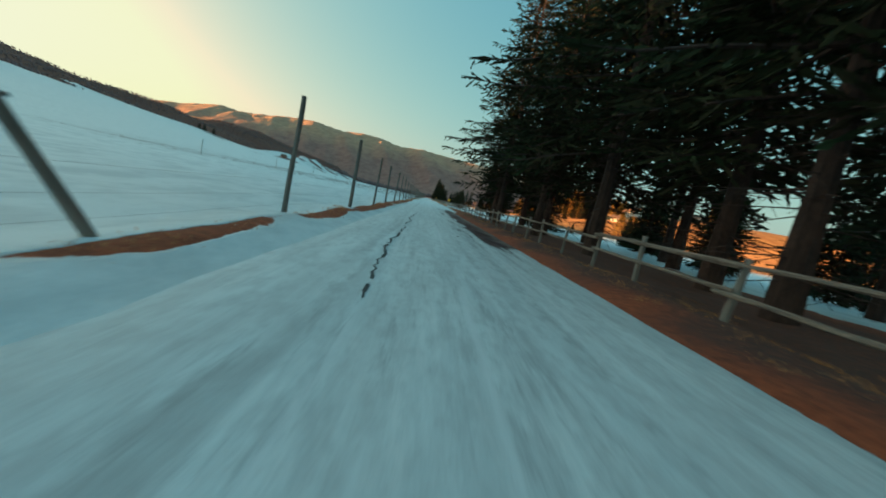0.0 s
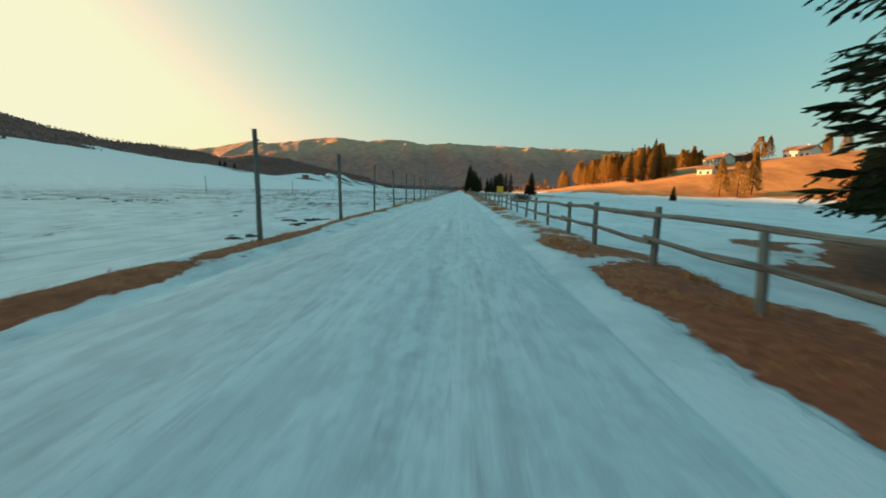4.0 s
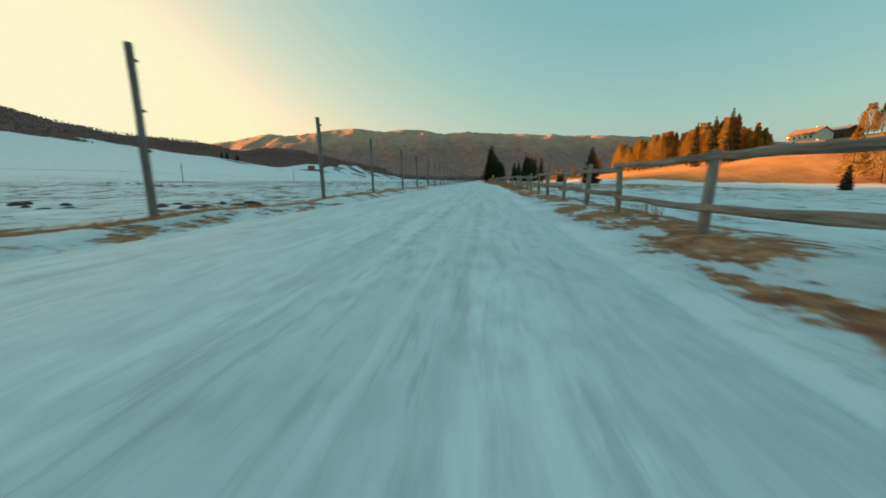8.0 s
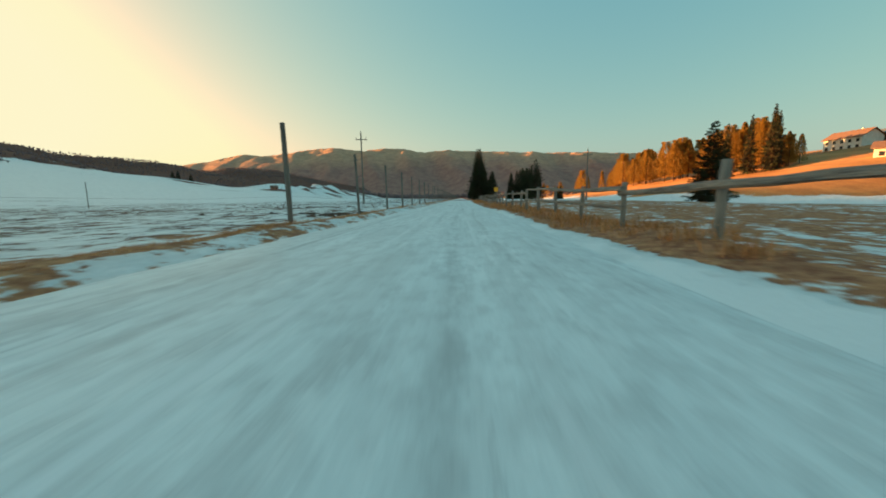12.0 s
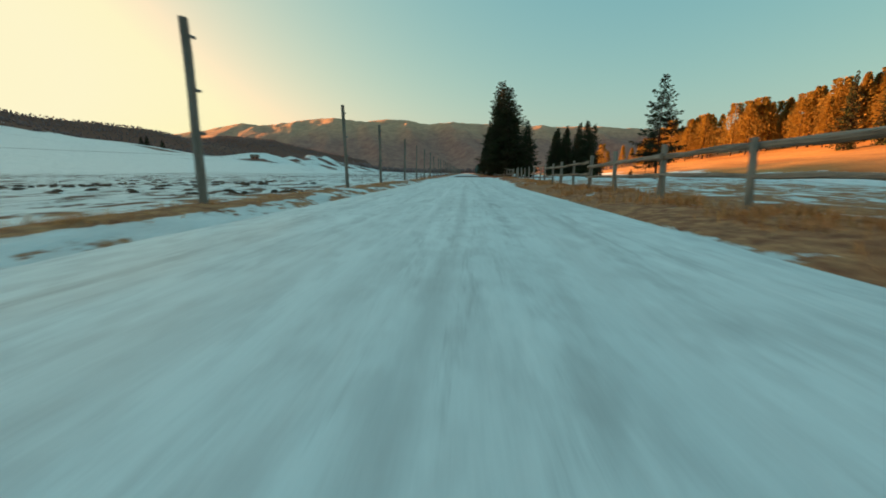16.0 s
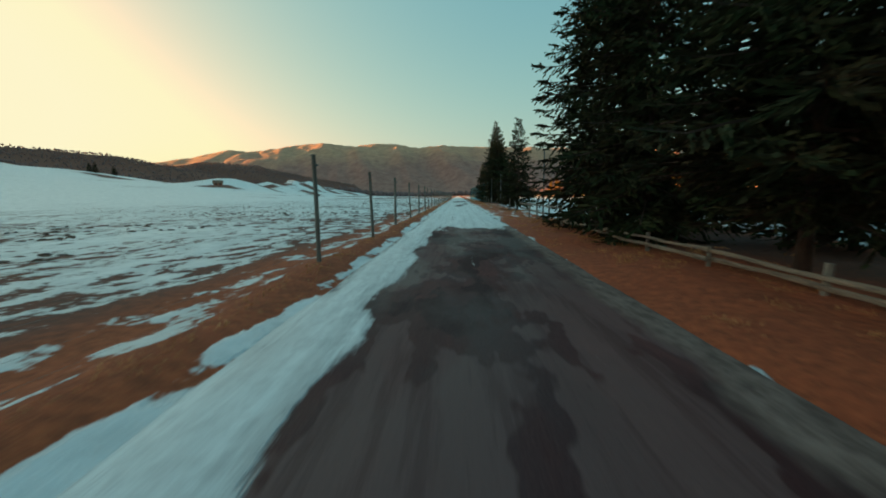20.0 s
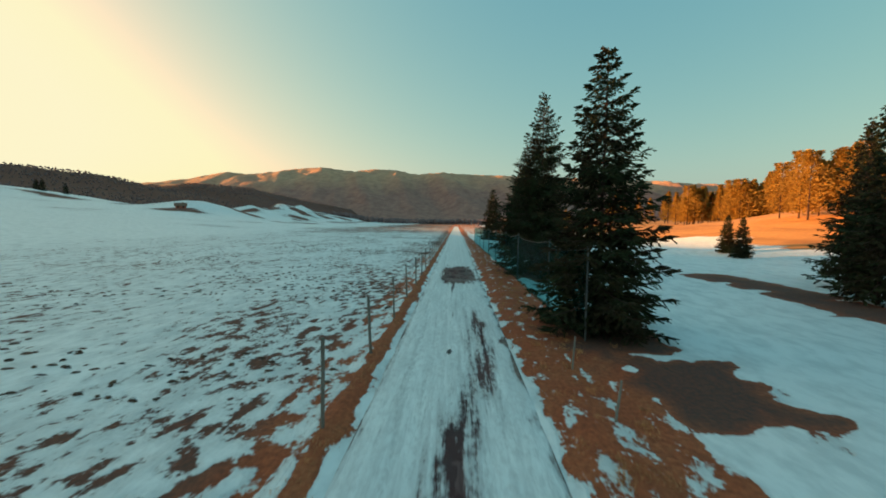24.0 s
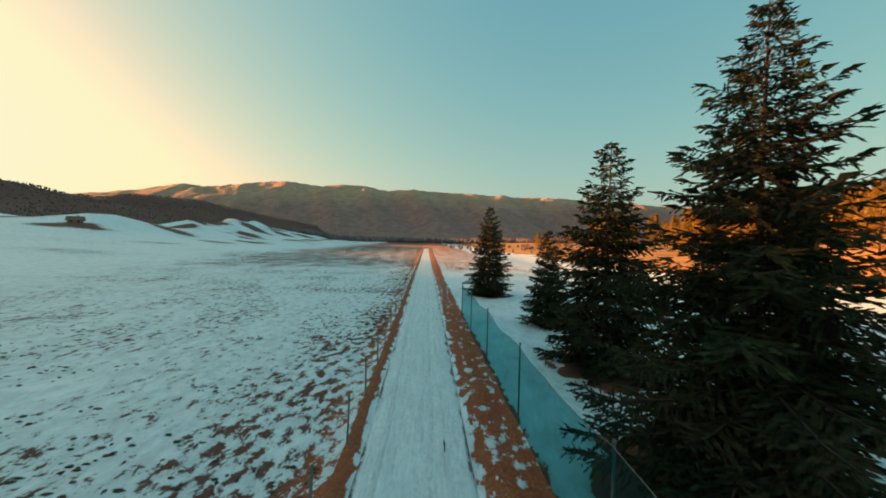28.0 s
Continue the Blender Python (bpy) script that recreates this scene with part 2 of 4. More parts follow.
    l.new(snow, rough.inputs[0]); l.new(wet, rough.inputs[2])
    l.new(maprange(n, l, soft, 0.3, 0.7, 0.42, 0.62), rough.inputs[3])
    l.new(rough.outputs[0], b.inputs["Roughness"])
    b.inputs["Specular IOR Level"].default_value = 0.18
    h = maths(n, l, "ADD", maths(n, l, "MULTIPLY", maprange(n, l, t, -0.02, 0.08), 1.0), maths(n, l, "MULTIPLY", streak, 0.3))
    bump(n, l, b, maths(n, l, "ADD", h, maths(n, l, "MULTIPLY", fine, 0.5)), 0.45, 0.03)
    return m


def mountain_material():
    m, n, l, b = mat("wooded_mountain")
    big = noise_node(n, l, 0.004, 5, 0.6)
    fine = noise_node(n, l, 0.03, 5, 0.7)
    hi = attr(n, "height")
    # brown woods, lightened to put the distant haze into their colour
    wood = mixc(n, l, maprange(n, l, fine, 0.35, 0.65), (0.32, 0.165, 0.140), (0.47, 0.25, 0.195))
    # bare heights, with the sunlit crests' orange painted in
    bare = mixc(n, l, maprange(n, l, fine, 0.35, 0.65), (0.50, 0.28, 0.18), (0.68, 0.40, 0.25))
    f = maths(n, l, "ADD", maths(n, l, "MULTIPLY", hi, 0.75), maths(n, l, "MULTIPLY", big, 0.6))
    l.new(mixc(n, l, maprange(n, l, f, 0.62, 0.9), wood, bare), b.inputs["Base Color"])
    b.inputs["Roughness"].default_value = 0.95
    b.inputs["Specular IOR Level"].default_value = 0.05
    bump(n, l, b, fine, 0.8, 12.0)
    return m


M_GROUND, M_ROAD, M_MOUNT = ground_material(), road_material(), mountain_material()
M_POST = grainy("weathered_post_wood", (0.09, 0.075, 0.065), (0.28, 0.235, 0.20), 5.0, 0.85, (1, 1, 0.12), 0.6, 0.01)
M_RAIL = grainy("grey_split_wood", (0.10, 0.072, 0.058), (0.43, 0.34, 0.27), 9.0, 0.85, (1, 0.10, 1), 0.9, 0.02)
M_RAILPOST = grainy("grey_post_wood", (0.14, 0.12, 0.105), (0.38, 0.33, 0.285), 5.0, 0.85, (1, 1, 0.12), 0.6, 0.012)
M_BARK = grainy("spruce_bark", (0.028, 0.016, 0.013), (0.095, 0.05, 0.036), 4.0, 0.95, (1, 1, 0.35), 0.9, 0.03)
M_NEEDLE = grainy("spruce_needles", (0.052, 0.030, 0.019), (0.036, 0.060, 0.026), 0.45, 0.95, None, 0.0, 0, 0.45)
_nb = M_NEEDLE.node_tree.nodes["Principled BSDF"]
_nb.inputs["Specular IOR Level"].default_value = 0.12
M_LARCH = grainy("autumn_conifer_foliage", (0.25, 0.145, 0.030), (0.48, 0.300, 0.066), 0.25, 0.85, None, 0.0, 0, 0.22)
_n, _l = M_LARCH.node_tree.nodes, M_LARCH.node_tree.links
glow, leafmix = _n.new("ShaderNodeBsdfTranslucent"), _n.new("ShaderNodeMixShader")
_l.new(_n["Principled BSDF"].inputs["Base Color"].links[0].from_socket, glow.inputs[0])
leafmix.inputs[0].default_value = 0.42
_l.new(_n["Principled BSDF"].outputs[0], leafmix.inputs[1])
_l.new(glow.outputs[0], leafmix.inputs[2])
_l.new(leafmix.outputs[0], _n["Material Output"].inputs[0])
M_FARWOOD = grainy("leafless_far_wood", (0.16, 0.105, 0.112), (0.24, 0.15, 0.145), 0.02, 0.95, None, 0.0, 0, 0.15)
M_DRY = grainy("dry_grass_blades", (0.45, 0.175, 0.060), (0.72, 0.35, 0.14), 3.0, 0.9, None, 0.0, 0, 0.35)
M_IRON = grainy("dull_galvanised_steel", (0.055, 0.058, 0.06), (0.13, 0.135, 0.14), 6.0, 0.5, None, 0.2, 0.002)
M_WIRE = grainy("rusty_fence_wire", (0.10, 0.085, 0.075), (0.22, 0.19, 0.17), 9.0, 0.6, None, 0.0)
M_YELLOW = grainy("yellow_sign_sheet", (0.88, 0.40, 0.02), (0.92, 0.48, 0.03), 3.0, 0.5, None, 0.1, 0.002)
M_PLASTER = grainy("white_house_plaster", (0.62, 0.58, 0.52), (0.80, 0.77, 0.72), 0.8, 0.9, None, 0.2, 0.01)
M_ROOF = grainy("brown_tile_roof", (0.14, 0.075, 0.05), (0.27, 0.15, 0.10), 1.2, 0.85, None, 0.4, 0.03)
M_TIMBER = grainy("dark_house_timber", (0.06, 0.035, 0.022), (0.16, 0.09, 0.055), 1.5, 0.8, (1, 1, 6), 0.3, 0.01)
M_REDWOOD = grainy("red_painted_boards", (0.30, 0.10, 0.07), (0.46, 0.17, 0.12), 1.5, 0.85, (1, 1, 6), 0.3, 0.01)
M_SLATE = grainy("blue_grey_sheet_roof", (0.10, 0.12, 0.14), (0.19, 0.21, 0.24), 1.0, 0.6, None, 0.2, 0.01)


def glass_material():
    m, n, l, b = mat("window_glass")
    b.inputs["Base Color"].default_value = (0.03, 0.04, 0.05, 1)
    b.inputs["Roughness"].default_value = 0.08
    return m


def net_material():
    """Fine green windbreak netting: dense threads with light between them."""
    m, n, l, b = mat("green_windbreak_net")
    weave = noise_node(n, l, 2.2, 3, 0.6)
    col = mixc(n, l, maprange(n, l, weave, 0.35, 0.65), (0.004, 0.030, 0.034), (0.008, 0.060, 0.066))
    l.new(col, b.inputs["Base Color"])
    b.inputs["Roughness"].default_value = 0.6
    clear = n.new("ShaderNodeBsdfTransparent")
    clear.inputs[0].default_value = (0.36, 0.72, 0.75, 1)
    mx = n.new("ShaderNodeMixShader")
    l.new(maprange(n, l, weave, 0.3, 0.7, 0.15, 0.27), mx.inputs[0])
    l.new(clear.outputs[0], mx.inputs[1])
    l.new(b.outputs[0], mx.inputs[2])
    l.new(mx.outputs[0], n["Material Output"].inputs[0])
    return m


M_GLASS, M_NET = glass_material(), net_material()


# ---------------------------------------------------------------- building helpers
def mesh_from(name, verts, faces, material, smooth=False):
    me = bpy.data.meshes.new(name)
    me.from_pydata([tuple(v) for v in verts], [], [tuple(int(i) for i in f) for f in faces])
    me.materials.append(material)
    if smooth:
        me.polygons.foreach_set("use_smooth", [True] * len(me.polygons))
    me.update()
    return me


def quad_mesh(name, v, material):
    """A mesh of loose quads from an array of n x 4 corners."""
    n = len(v)
    me = bpy.data.meshes.new(name)
    me.vertices.add(n * 4)
    me.vertices.foreach_set("co", np.ascontiguousarray(v, np.float32).ravel())
    me.loops.add(n * 4)
    me.loops.foreach_set("vertex_index", np.arange(n * 4, dtype=np.int32))
    me.polygons.add(n)
    me.polygons.foreach_set("loop_start", (np.arange(n) * 4).astype(np.int32))
    me.update()
    me.materials.append(material)
    return me


def part(name, data, material, parent, label=""):
    """Links a bmesh or a mesh as one object under a thing or a part."""
    if isinstance(data, bmesh.types.BMesh):
        me = bpy.data.meshes.new(name)
        data.to_mesh(me)
        data.free()
        me.materials.append(material)
    else:
        me = data
    ob = new(name, me)
    ob.parent = parent
    return tagged(ob, label)


def thing(name, x, y, z, label, category, group="", rz=0.0):
    ob = new(name)
    ob.empty_display_size = 0.2
    ob.matrix_world = pose(x, y, z, 0, 0, rz)
    return tagged(ob, label, category, group)


def structure(name, me):
    return tagged(new(name, me), kind="structure")


def bm_box(bm, c, s, rz=0.0, bevel=0.0):
    r = bmesh.ops.create_cube(bm, size=1, matrix=Matrix.Translation(c) @ Matrix.Rotation(radians(rz), 4, "Z") @ Matrix.Diagonal((*s, 1)))
    if bevel:
        es = list({e for v in r["verts"] for e in v.link_edges})
        bmesh.ops.bevel(bm, geom=es, offset=bevel, segments=1, affect="EDGES")
    return bm


def log_mesh(name, length, radius, material, along, seed, sides=7, steps=5, wob=0.12, taper=0.0, bend=0.0):
    """A rough round timber with uneven girth. along: 'z' upright, 'y' lying."""
    rn = np.random.RandomState(seed)
    verts, faces = [], []
    girth = 1 + rn.uniform(-wob, wob, (steps + 1, sides))
    girth[:, :] = girth * (1 + rn.uniform(-wob, wob, sides))[None, :] * 0.5 + girth * 0.5
    sway = np.cumsum(rn.uniform(-1, 1, (steps + 1, 2)) * bend, axis=0)
    for i in range(steps + 1):
        s = i / steps
        r = radius * (1 - taper * s)
        for k in range(sides):
            a = 2 * math.pi * k / sides
            u, v = math.cos(a) * r * girth[i, k] + sway[i, 0], math.sin(a) * r * girth[i, k] + sway[i, 1]
            verts.append((u, v, s * length) if along == "z" else (u, s * length, v))
    for i in range(steps):
        for k in range(sides):
            a, b2 = i * sides + k, i * sides + (k + 1) % sides
            faces.append((a, b2, b2 + sides, a + sides))
    faces.append(tuple(range(sides))[::-1])
    faces.append(tuple(steps * sides + k for k in range(sides)))
    return mesh_from(name, verts, faces, material)


def smooth01(a, b, v):
    t = np.clip((np.asarray(v, float) - a) / (b - a), 0, 1)
    return t * t * (3 - 2 * t)


def wave_noise(x, y, size, seed):
    """Cheap smooth noise in -1..1 from a few rotated waves."""
    rn = np.random.RandomState(seed)
    out = np.zeros_like(x, dtype=float)
    for _ in range(7):
        a, k, p = rn.uniform(0, 6.28), rn.uniform(0.6, 1.7) * 6.28 / size, rn.uniform(0, 6.28)
        out = out + np.sin((x * math.cos(a) + y * math.sin(a)) * k + p + 1.3 * np.sin((x * math.sin(a) - y * math.cos(a)) * k * 0.6 + p * 2))
    return out / 4.0


# ---------------------------------------------------------------- lie of the land
ROAD_L, ROAD_R = -3.0, 1.55
FENCE_L, FENCE_R = -3.75, 3.25


def hill_toe(y):
    """Where the sunlit hill begins to rise from the meadow."""
    return 50 + 75 * (1 - smooth01(215, 285, y))


def ridge_crest(y):
    """Plan line of the ridge's crest, which bends in towards the valley's far end."""
    return np.interp(y, [-800, 700, 1000, 1450, 1520, 1650, 1800, 1900, 2000, 2100, 2250, 3400], [-760, -760, -645, -645, -670, -670, -620, -517, -453, -360, -240, -240])


def ridge_top(y):
    # unseen near end raised to cast shade; saddle at 1020-1120 added to pass sunlight
    return np.interp(y, [-800, 500, 630, 667, 742, 785, 850, 940, 980, 1020, 1120, 1190, 1300, 1450, 1520, 1650, 1800, 1900, 2000, 2100, 2250, 3400], [118, 117, 117, 111, 101, 95, 92, 90, 85, 77, 78, 94, 102, 106, 106, 102, 90, 66, 53, 34, 6, 0])


def wood_edge(x, y):
    """How far down the slope the ridge's wood reaches."""
    edge = np.interp(y, [-800, 420, 590, 650, 700, 800, 1000, 1100, 1200, 1400, 1900, 2300], [-455, -450, -440, -335, -305, -325, -370, -335, -275, -240, -330, -200])
    return edge + 16 * np.sin(y * 0.021) + 9 * np.sin(y * 0.057) + (14 + 16 * smooth01(480, 640, y)) * wave_noise(x, y, 80, 26)


def land(x, y):
    x, y = np.asarray(x, float), np.asarray(y, float)
    # long wooded ridge on the sunset side, sinking towards the valley's end
    crest = ridge_crest(y)
    foot = -60 - 40 * smooth01(900, 1500, y)
    s = np.clip((foot - x) / (foot - crest), 0, 1.5)
    slope = s ** (1.63 + 0.8 * smooth01(520, 800, y))
    ridge = ridge_top(y) * np.where(s < 1, slope, 1 - 0.12 * (s - 1))
    ridge = ridge + wave_noise(x, y, 230, 3) * 3.0 * smooth01(0.15, 0.5, s) * (1 - smooth01(0.85, 1.0, s)) + wave_noise(x, y, 420, 9) * 1.5 * smooth01(0.3, 0.8, s)
    # bare snowy knolls in front of it
    spine = np.interp(y, [580, 790, 1000, 1150, 1300], [-225, -280, -330, -300, -270])
    rise = np.interp(y, [520, 570, 612, 650, 700, 790, 880, 1000, 1080, 1150, 1300], [0, 3, 10, 12, 8, 17.5, 14, 25, 20, 13, 0])
    knoll = rise * np.exp(-((x - spine) / 46) ** 2) * (1 + 0.28 * wave_noise(x, y, 95, 14))
    knoll = knoll + 5 * np.exp(-(((x + 345) / 70) ** 2 + ((y - 610) / 90) ** 2))
    # sunlit hill with the farmhouse
    toe = hill_toe(y)
    hill = 28 * smooth01(0, 1, (x - toe) / 200) * (1 - 0.8 * smooth01(420, 540, y)) + 10 * smooth01(280, 700, x)
    hill = hill - 1.6 * smooth01(14, 60, x) * (1 - smooth01(toe, toe + 60, x))
    rough = wave_noise(x, y, 7.0, 5) * 0.06 + wave_noise(x, y, 2.3, 7) * 0.03 + wave_noise(x, y, 40, 11) * 0.25 * smooth01(8, 30, np.abs(x))
    off = smooth01(-0.2, 1.3, np.maximum(ROAD_L - x, x - ROAD_R))
    bank = 0.10 * np.exp(-((x + 3.7) / 0.5) ** 2) + 0.08 * np.exp(-((x - 2.8) / 0.7) ** 2)
    dip = -0.055 * (1 - smooth01(-0.15, 0.45, np.maximum(ROAD_L - x, x - ROAD_R) + 0.16 * wave_noise(x, y, 2.6, 13)))
    return np.where(x < foot, ridge, 0) + knoll * (x < -20) + hill + rough * off + bank + dip


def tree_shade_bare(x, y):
    """Ground without snow under the spruce rows; also the mask of their painted-in shade."""
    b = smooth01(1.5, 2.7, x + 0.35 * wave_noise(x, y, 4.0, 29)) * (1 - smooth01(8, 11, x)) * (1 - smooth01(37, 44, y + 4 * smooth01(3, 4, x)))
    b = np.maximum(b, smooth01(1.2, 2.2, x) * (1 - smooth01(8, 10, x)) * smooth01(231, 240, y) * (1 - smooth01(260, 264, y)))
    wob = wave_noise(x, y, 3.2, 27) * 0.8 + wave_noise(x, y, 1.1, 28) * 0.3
    # the spot at (6.9, 299.3) is bare ground with a shadow painted in
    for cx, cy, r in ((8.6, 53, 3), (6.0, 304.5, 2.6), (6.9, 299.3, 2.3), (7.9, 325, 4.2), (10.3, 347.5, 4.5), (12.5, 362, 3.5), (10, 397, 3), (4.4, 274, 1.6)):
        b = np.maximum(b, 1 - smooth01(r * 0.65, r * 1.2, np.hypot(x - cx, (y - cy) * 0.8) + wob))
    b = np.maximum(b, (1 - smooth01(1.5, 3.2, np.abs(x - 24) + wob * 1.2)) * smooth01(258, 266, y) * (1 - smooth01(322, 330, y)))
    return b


def ground_cover(x, y):
    n1 = wave_noise(x, y, 5.0, 21) * 0.5
    n2 = wave_noise(x * 0.35, y * 0.7, 46.0, 22) + 0.35 * wave_noise(x, y, 13.0, 24)
    field = np.interp(y, [0, 45, 75, 170, 225, 300, 380, 440, 470, 900], [0.74, 0.66, 0.55, 0.53, 0.54, 0.555, 0.56, 0.56, 0.50, 0.42])
    near = 1 - smooth01(4, 12, -x)
    field = field - 0.04 * near * smooth01(225, 240, y) + 0.012 * (1 - near) * smooth01(260, 290, y) * (1 - smooth01(430, 470, y))
    field = field + (0.20 + 0.12 * wave_noise(x, y, 70, 25)) * smooth01(60, 120, -x)
    right = np.interp(y, [0, 40, 75, 97, 114, 128, 200, 228, 262, 420, 450, 900], [0.72, 0.66, 0.64, 0.60, 0.56, 0.47, 0.46, 0.57, 0.80, 0.80, 0.52, 0.42])
    right = right + 0.14 * smooth01(28, 40, x) * smooth01(150, 235, y) + 0.10 * smooth01(14, 40, x) * smooth01(75, 95, y) * (1 - smooth01(190, 225, y))
    edge = hill_toe(y) + 14 + 9 * n2 + 4 * smooth01(255, 285, y)
    right = right - 0.75 * smooth01(edge, edge + 14, x)
    c = np.where(x < 0, field, right)
    wide = np.interp(y, [0, 30, 48, 60, 160, 170, 184, 195, 225, 262, 300, 420], [0.15, 0.29, 0.27, 0.14, 0.10, 0.25, 0.26, 0.15, 0.26, 0.32, 0.30, 0.28])
    lc = np.interp(y, [0, 20, 45, 60, 160, 176, 190, 225, 420], [-3.65, -3.5, -3.5, -3.7, -3.7, -4.1, -3.65, -3.55, -3.45])
    c = c - np.interp(y, [160, 172, 225, 236], [0.58, 0.30, 0.24, 0.17]) * (1 - smooth01(wide * 0.7, wide * 1.25, np.abs(x - lc) + 0.10 * n1)) * np.clip(0.72 + 0.55 * wave_noise(x * 1.6, y * 0.6, 2.4, 39) + smooth01(226, 240, y), 0.15, 1.2)
    ra = np.interp(y, [0, 6, 33, 40, 60, 72, 96, 110, 120, 132, 140, 150, 160, 174, 181, 192, 206, 215, 225, 236, 244, 300, 420], [1.7, 1.4, 1.4, 2.2, 2.0, 1.9, 1.75, 2.05, 2.3, 2.5, 2.4, 2.0, 1.95, 1.6, 1.45, 1.5, 1.6, 2.1, 2.15, 2.1, 1.6, 1.5, 1.5])
    rb = np.interp(y, [0, 44, 60, 90, 165, 225, 262, 300, 420], [5.0, 4.6, 3.0, 3.5, 3.6, 4.4, 4.6, 5.1, 3.8])
    strip = smooth01(ra - 0.15, ra + 0.25, x + 0.25 * n1) * (1 - smooth01(rb - 0.3, rb + 0.4, x + 0.3 * n1))
    c = c - np.interp(y, [0, 44, 60, 90, 120, 200, 225, 236, 250, 300, 420], [0.7, 0.6, 0.20, 0.20, 0.12, 0.15, 0.20, 0.22, 0.34, 0.37, 0.37]) * strip * np.clip(np.where((y > 50) & (y < 238), 0.75 + 0.55 * wave_noise(x * 0.8, y, 3.4, 38), 1), 0, 1.3)
    clods = wave_noise(x * 1.3, y * 0.75, 1.7, 33) + 0.8 * wave_noise(x * 1.4, y * 0.9, 0.95, 34)
    c = c + 0.07 * clods * smooth01(150, 170, y) * smooth01(0, 0.4, np.maximum(ROAD_L - x, x - ROAD_R)) * (np.abs(x) < 8)
    lump = np.clip(0.3 + wave_noise(x * 1.5, y, 1.9, 36), 0, 1) * smooth01(228, 236, y)
    c = c + 0.34 * lump * (np.exp(-((x - 1.72) / 0.16) ** 2) + np.exp(-((x + 3.12) / 0.16) ** 2))
    c = c - 0.10 * (1 - 0.6 * smooth01(262, 285, y)) * np.exp(-((x + 5.2 + 0.5 * wave_noise(x * 0.2, y, 17, 35)) / 0.45) ** 2) * smooth01(222, 238, y)
    c = c + 0.22 * (1 - smooth01(ra - 0.35, ra, x + 0.12 * n1)) * smooth01(1.3, 1.5, x) * smooth01(44, 60, y) * (1 - smooth01(234, 246, y))
    wood = wood_edge(x, y)
    c = c - 0.9 * (1 - smooth01(wood - 8, wood + 8, x)) * (y < 2300)
    c = c - 0.42 * smooth01(0.3, 0.7, wave_noise(x, y * 0.7, 80, 37)) * smooth01(480, 560, y) * smooth01(120, 200, -x)
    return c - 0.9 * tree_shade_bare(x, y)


def grid_mesh(name, xs, ys, zfun, material, attrs):
    X, Y = np.meshgrid(xs, ys)
    Z = zfun(X, Y)
    nx, ny = len(xs), len(ys)
    me = bpy.data.meshes.new(name)
    me.vertices.add(nx * ny)
    me.vertices.foreach_set("co", np.stack([X, Y, Z], -1).astype(np.float32).ravel())
    i = (np.arange(ny - 1)[:, None] * nx + np.arange(nx - 1)[None, :]).ravel()
    quads = np.stack([i, i + 1, i + 1 + nx, i + nx], -1).astype(np.int32)
    me.loops.add(quads.size)
    me.loops.foreach_set("vertex_index", quads.ravel())
    me.polygons.add(len(quads))
    me.polygons.foreach_set("loop_start", np.arange(0, quads.size, 4, dtype=np.int32))
    me.polygons.foreach_set("use_smooth", np.ones(len(quads), dtype=bool))
    me.update()
    for key, fun in attrs.items():
        a = me.attributes.new(key, "FLOAT", "POINT")
        a.data.foreach_set("value", fun(X, Y).astype(np.float32).ravel())
    me.materials.append(material)
    me.validate()
    return me


def spread(near, far, step, growth):
    """Coordinates from near to far whose steps grow."""
    out, v = [], near
    while v < far:
        out.append(v)
        v += step
        step *= growth
    return out + [far]


gx = [-v for v in spread(9, 2600, 0.5, 1.06)][::-1] + list(np.arange(-8.6, -5.7, 0.3)) + list(np.arange(-5.6, 5.7, 0.16)) + list(np.arange(5.85, 9, 0.3)) + spread(9.2, 2600, 0.5, 1.09)
gy = [-v for v in spread(22, 700, 3, 1.25)][::-1] + list(np.arange(-20, 440, 0.5)) + spread(441, 3400, 1.0, 1.035)
# the last mask paints shade below the spruces and darkens the left field's soil
structure("ground", grid_mesh("ground", np.array(gx), np.array(gy), land, M_GROUND, {"cover": ground_cover, "straw": lambda x, y: smooth01(46, 62, y) * (1 - smooth01(212, 230, y)) + 0.22 * smooth01(262, 275, y) * np.clip(0.5 + wave_noise(x, y, 3.0, 48), 0, 1), "hay": lambda x, y: smooth01(0, 12, x - hill_toe(y) - 2), "shade_and_soil": lambda x, y: 0.85 * smooth01(-4.6, -6.0, x) + tree_shade_bare(x, y) * (1 - 0.95 * smooth01(225, 232, y) * (1 - smooth01(262, 266, y)) * (1 - smooth01(4.0, 6.0, x)))}))


def road_height(x, y):
    u = (x - (ROAD_L + ROAD_R) / 2) / ((ROAD_R - ROAD_L) / 2)
    rut = -0.012 * np.exp(-((x + 1.6) / 0.25) ** 2) - 0.012 * np.exp(-((x - 0.1) / 0.25) ** 2)
    return 0.02 - 0.05 * np.abs(u) ** 8 + rut + wave_noise(x * 3, y, 3.0, 31) * 0.006


def bare_patch(x, y, y0, y1, x0, x1, soft=0.4, run=2.2):
    n1 = wave_noise(x * 2.0, y, 3.5, 41) * 0.5
    return smooth01(y0 - run, y0 + run, y + 2.2 * n1) * (1 - smooth01(y1 - run, y1 + run, y + 2.2 * n1)) * smooth01(x0 - soft, x0 + soft, x + 0.3 * n1) * (1 - smooth01(x1 - soft, x1 + soft, x + 0.3 * n1))


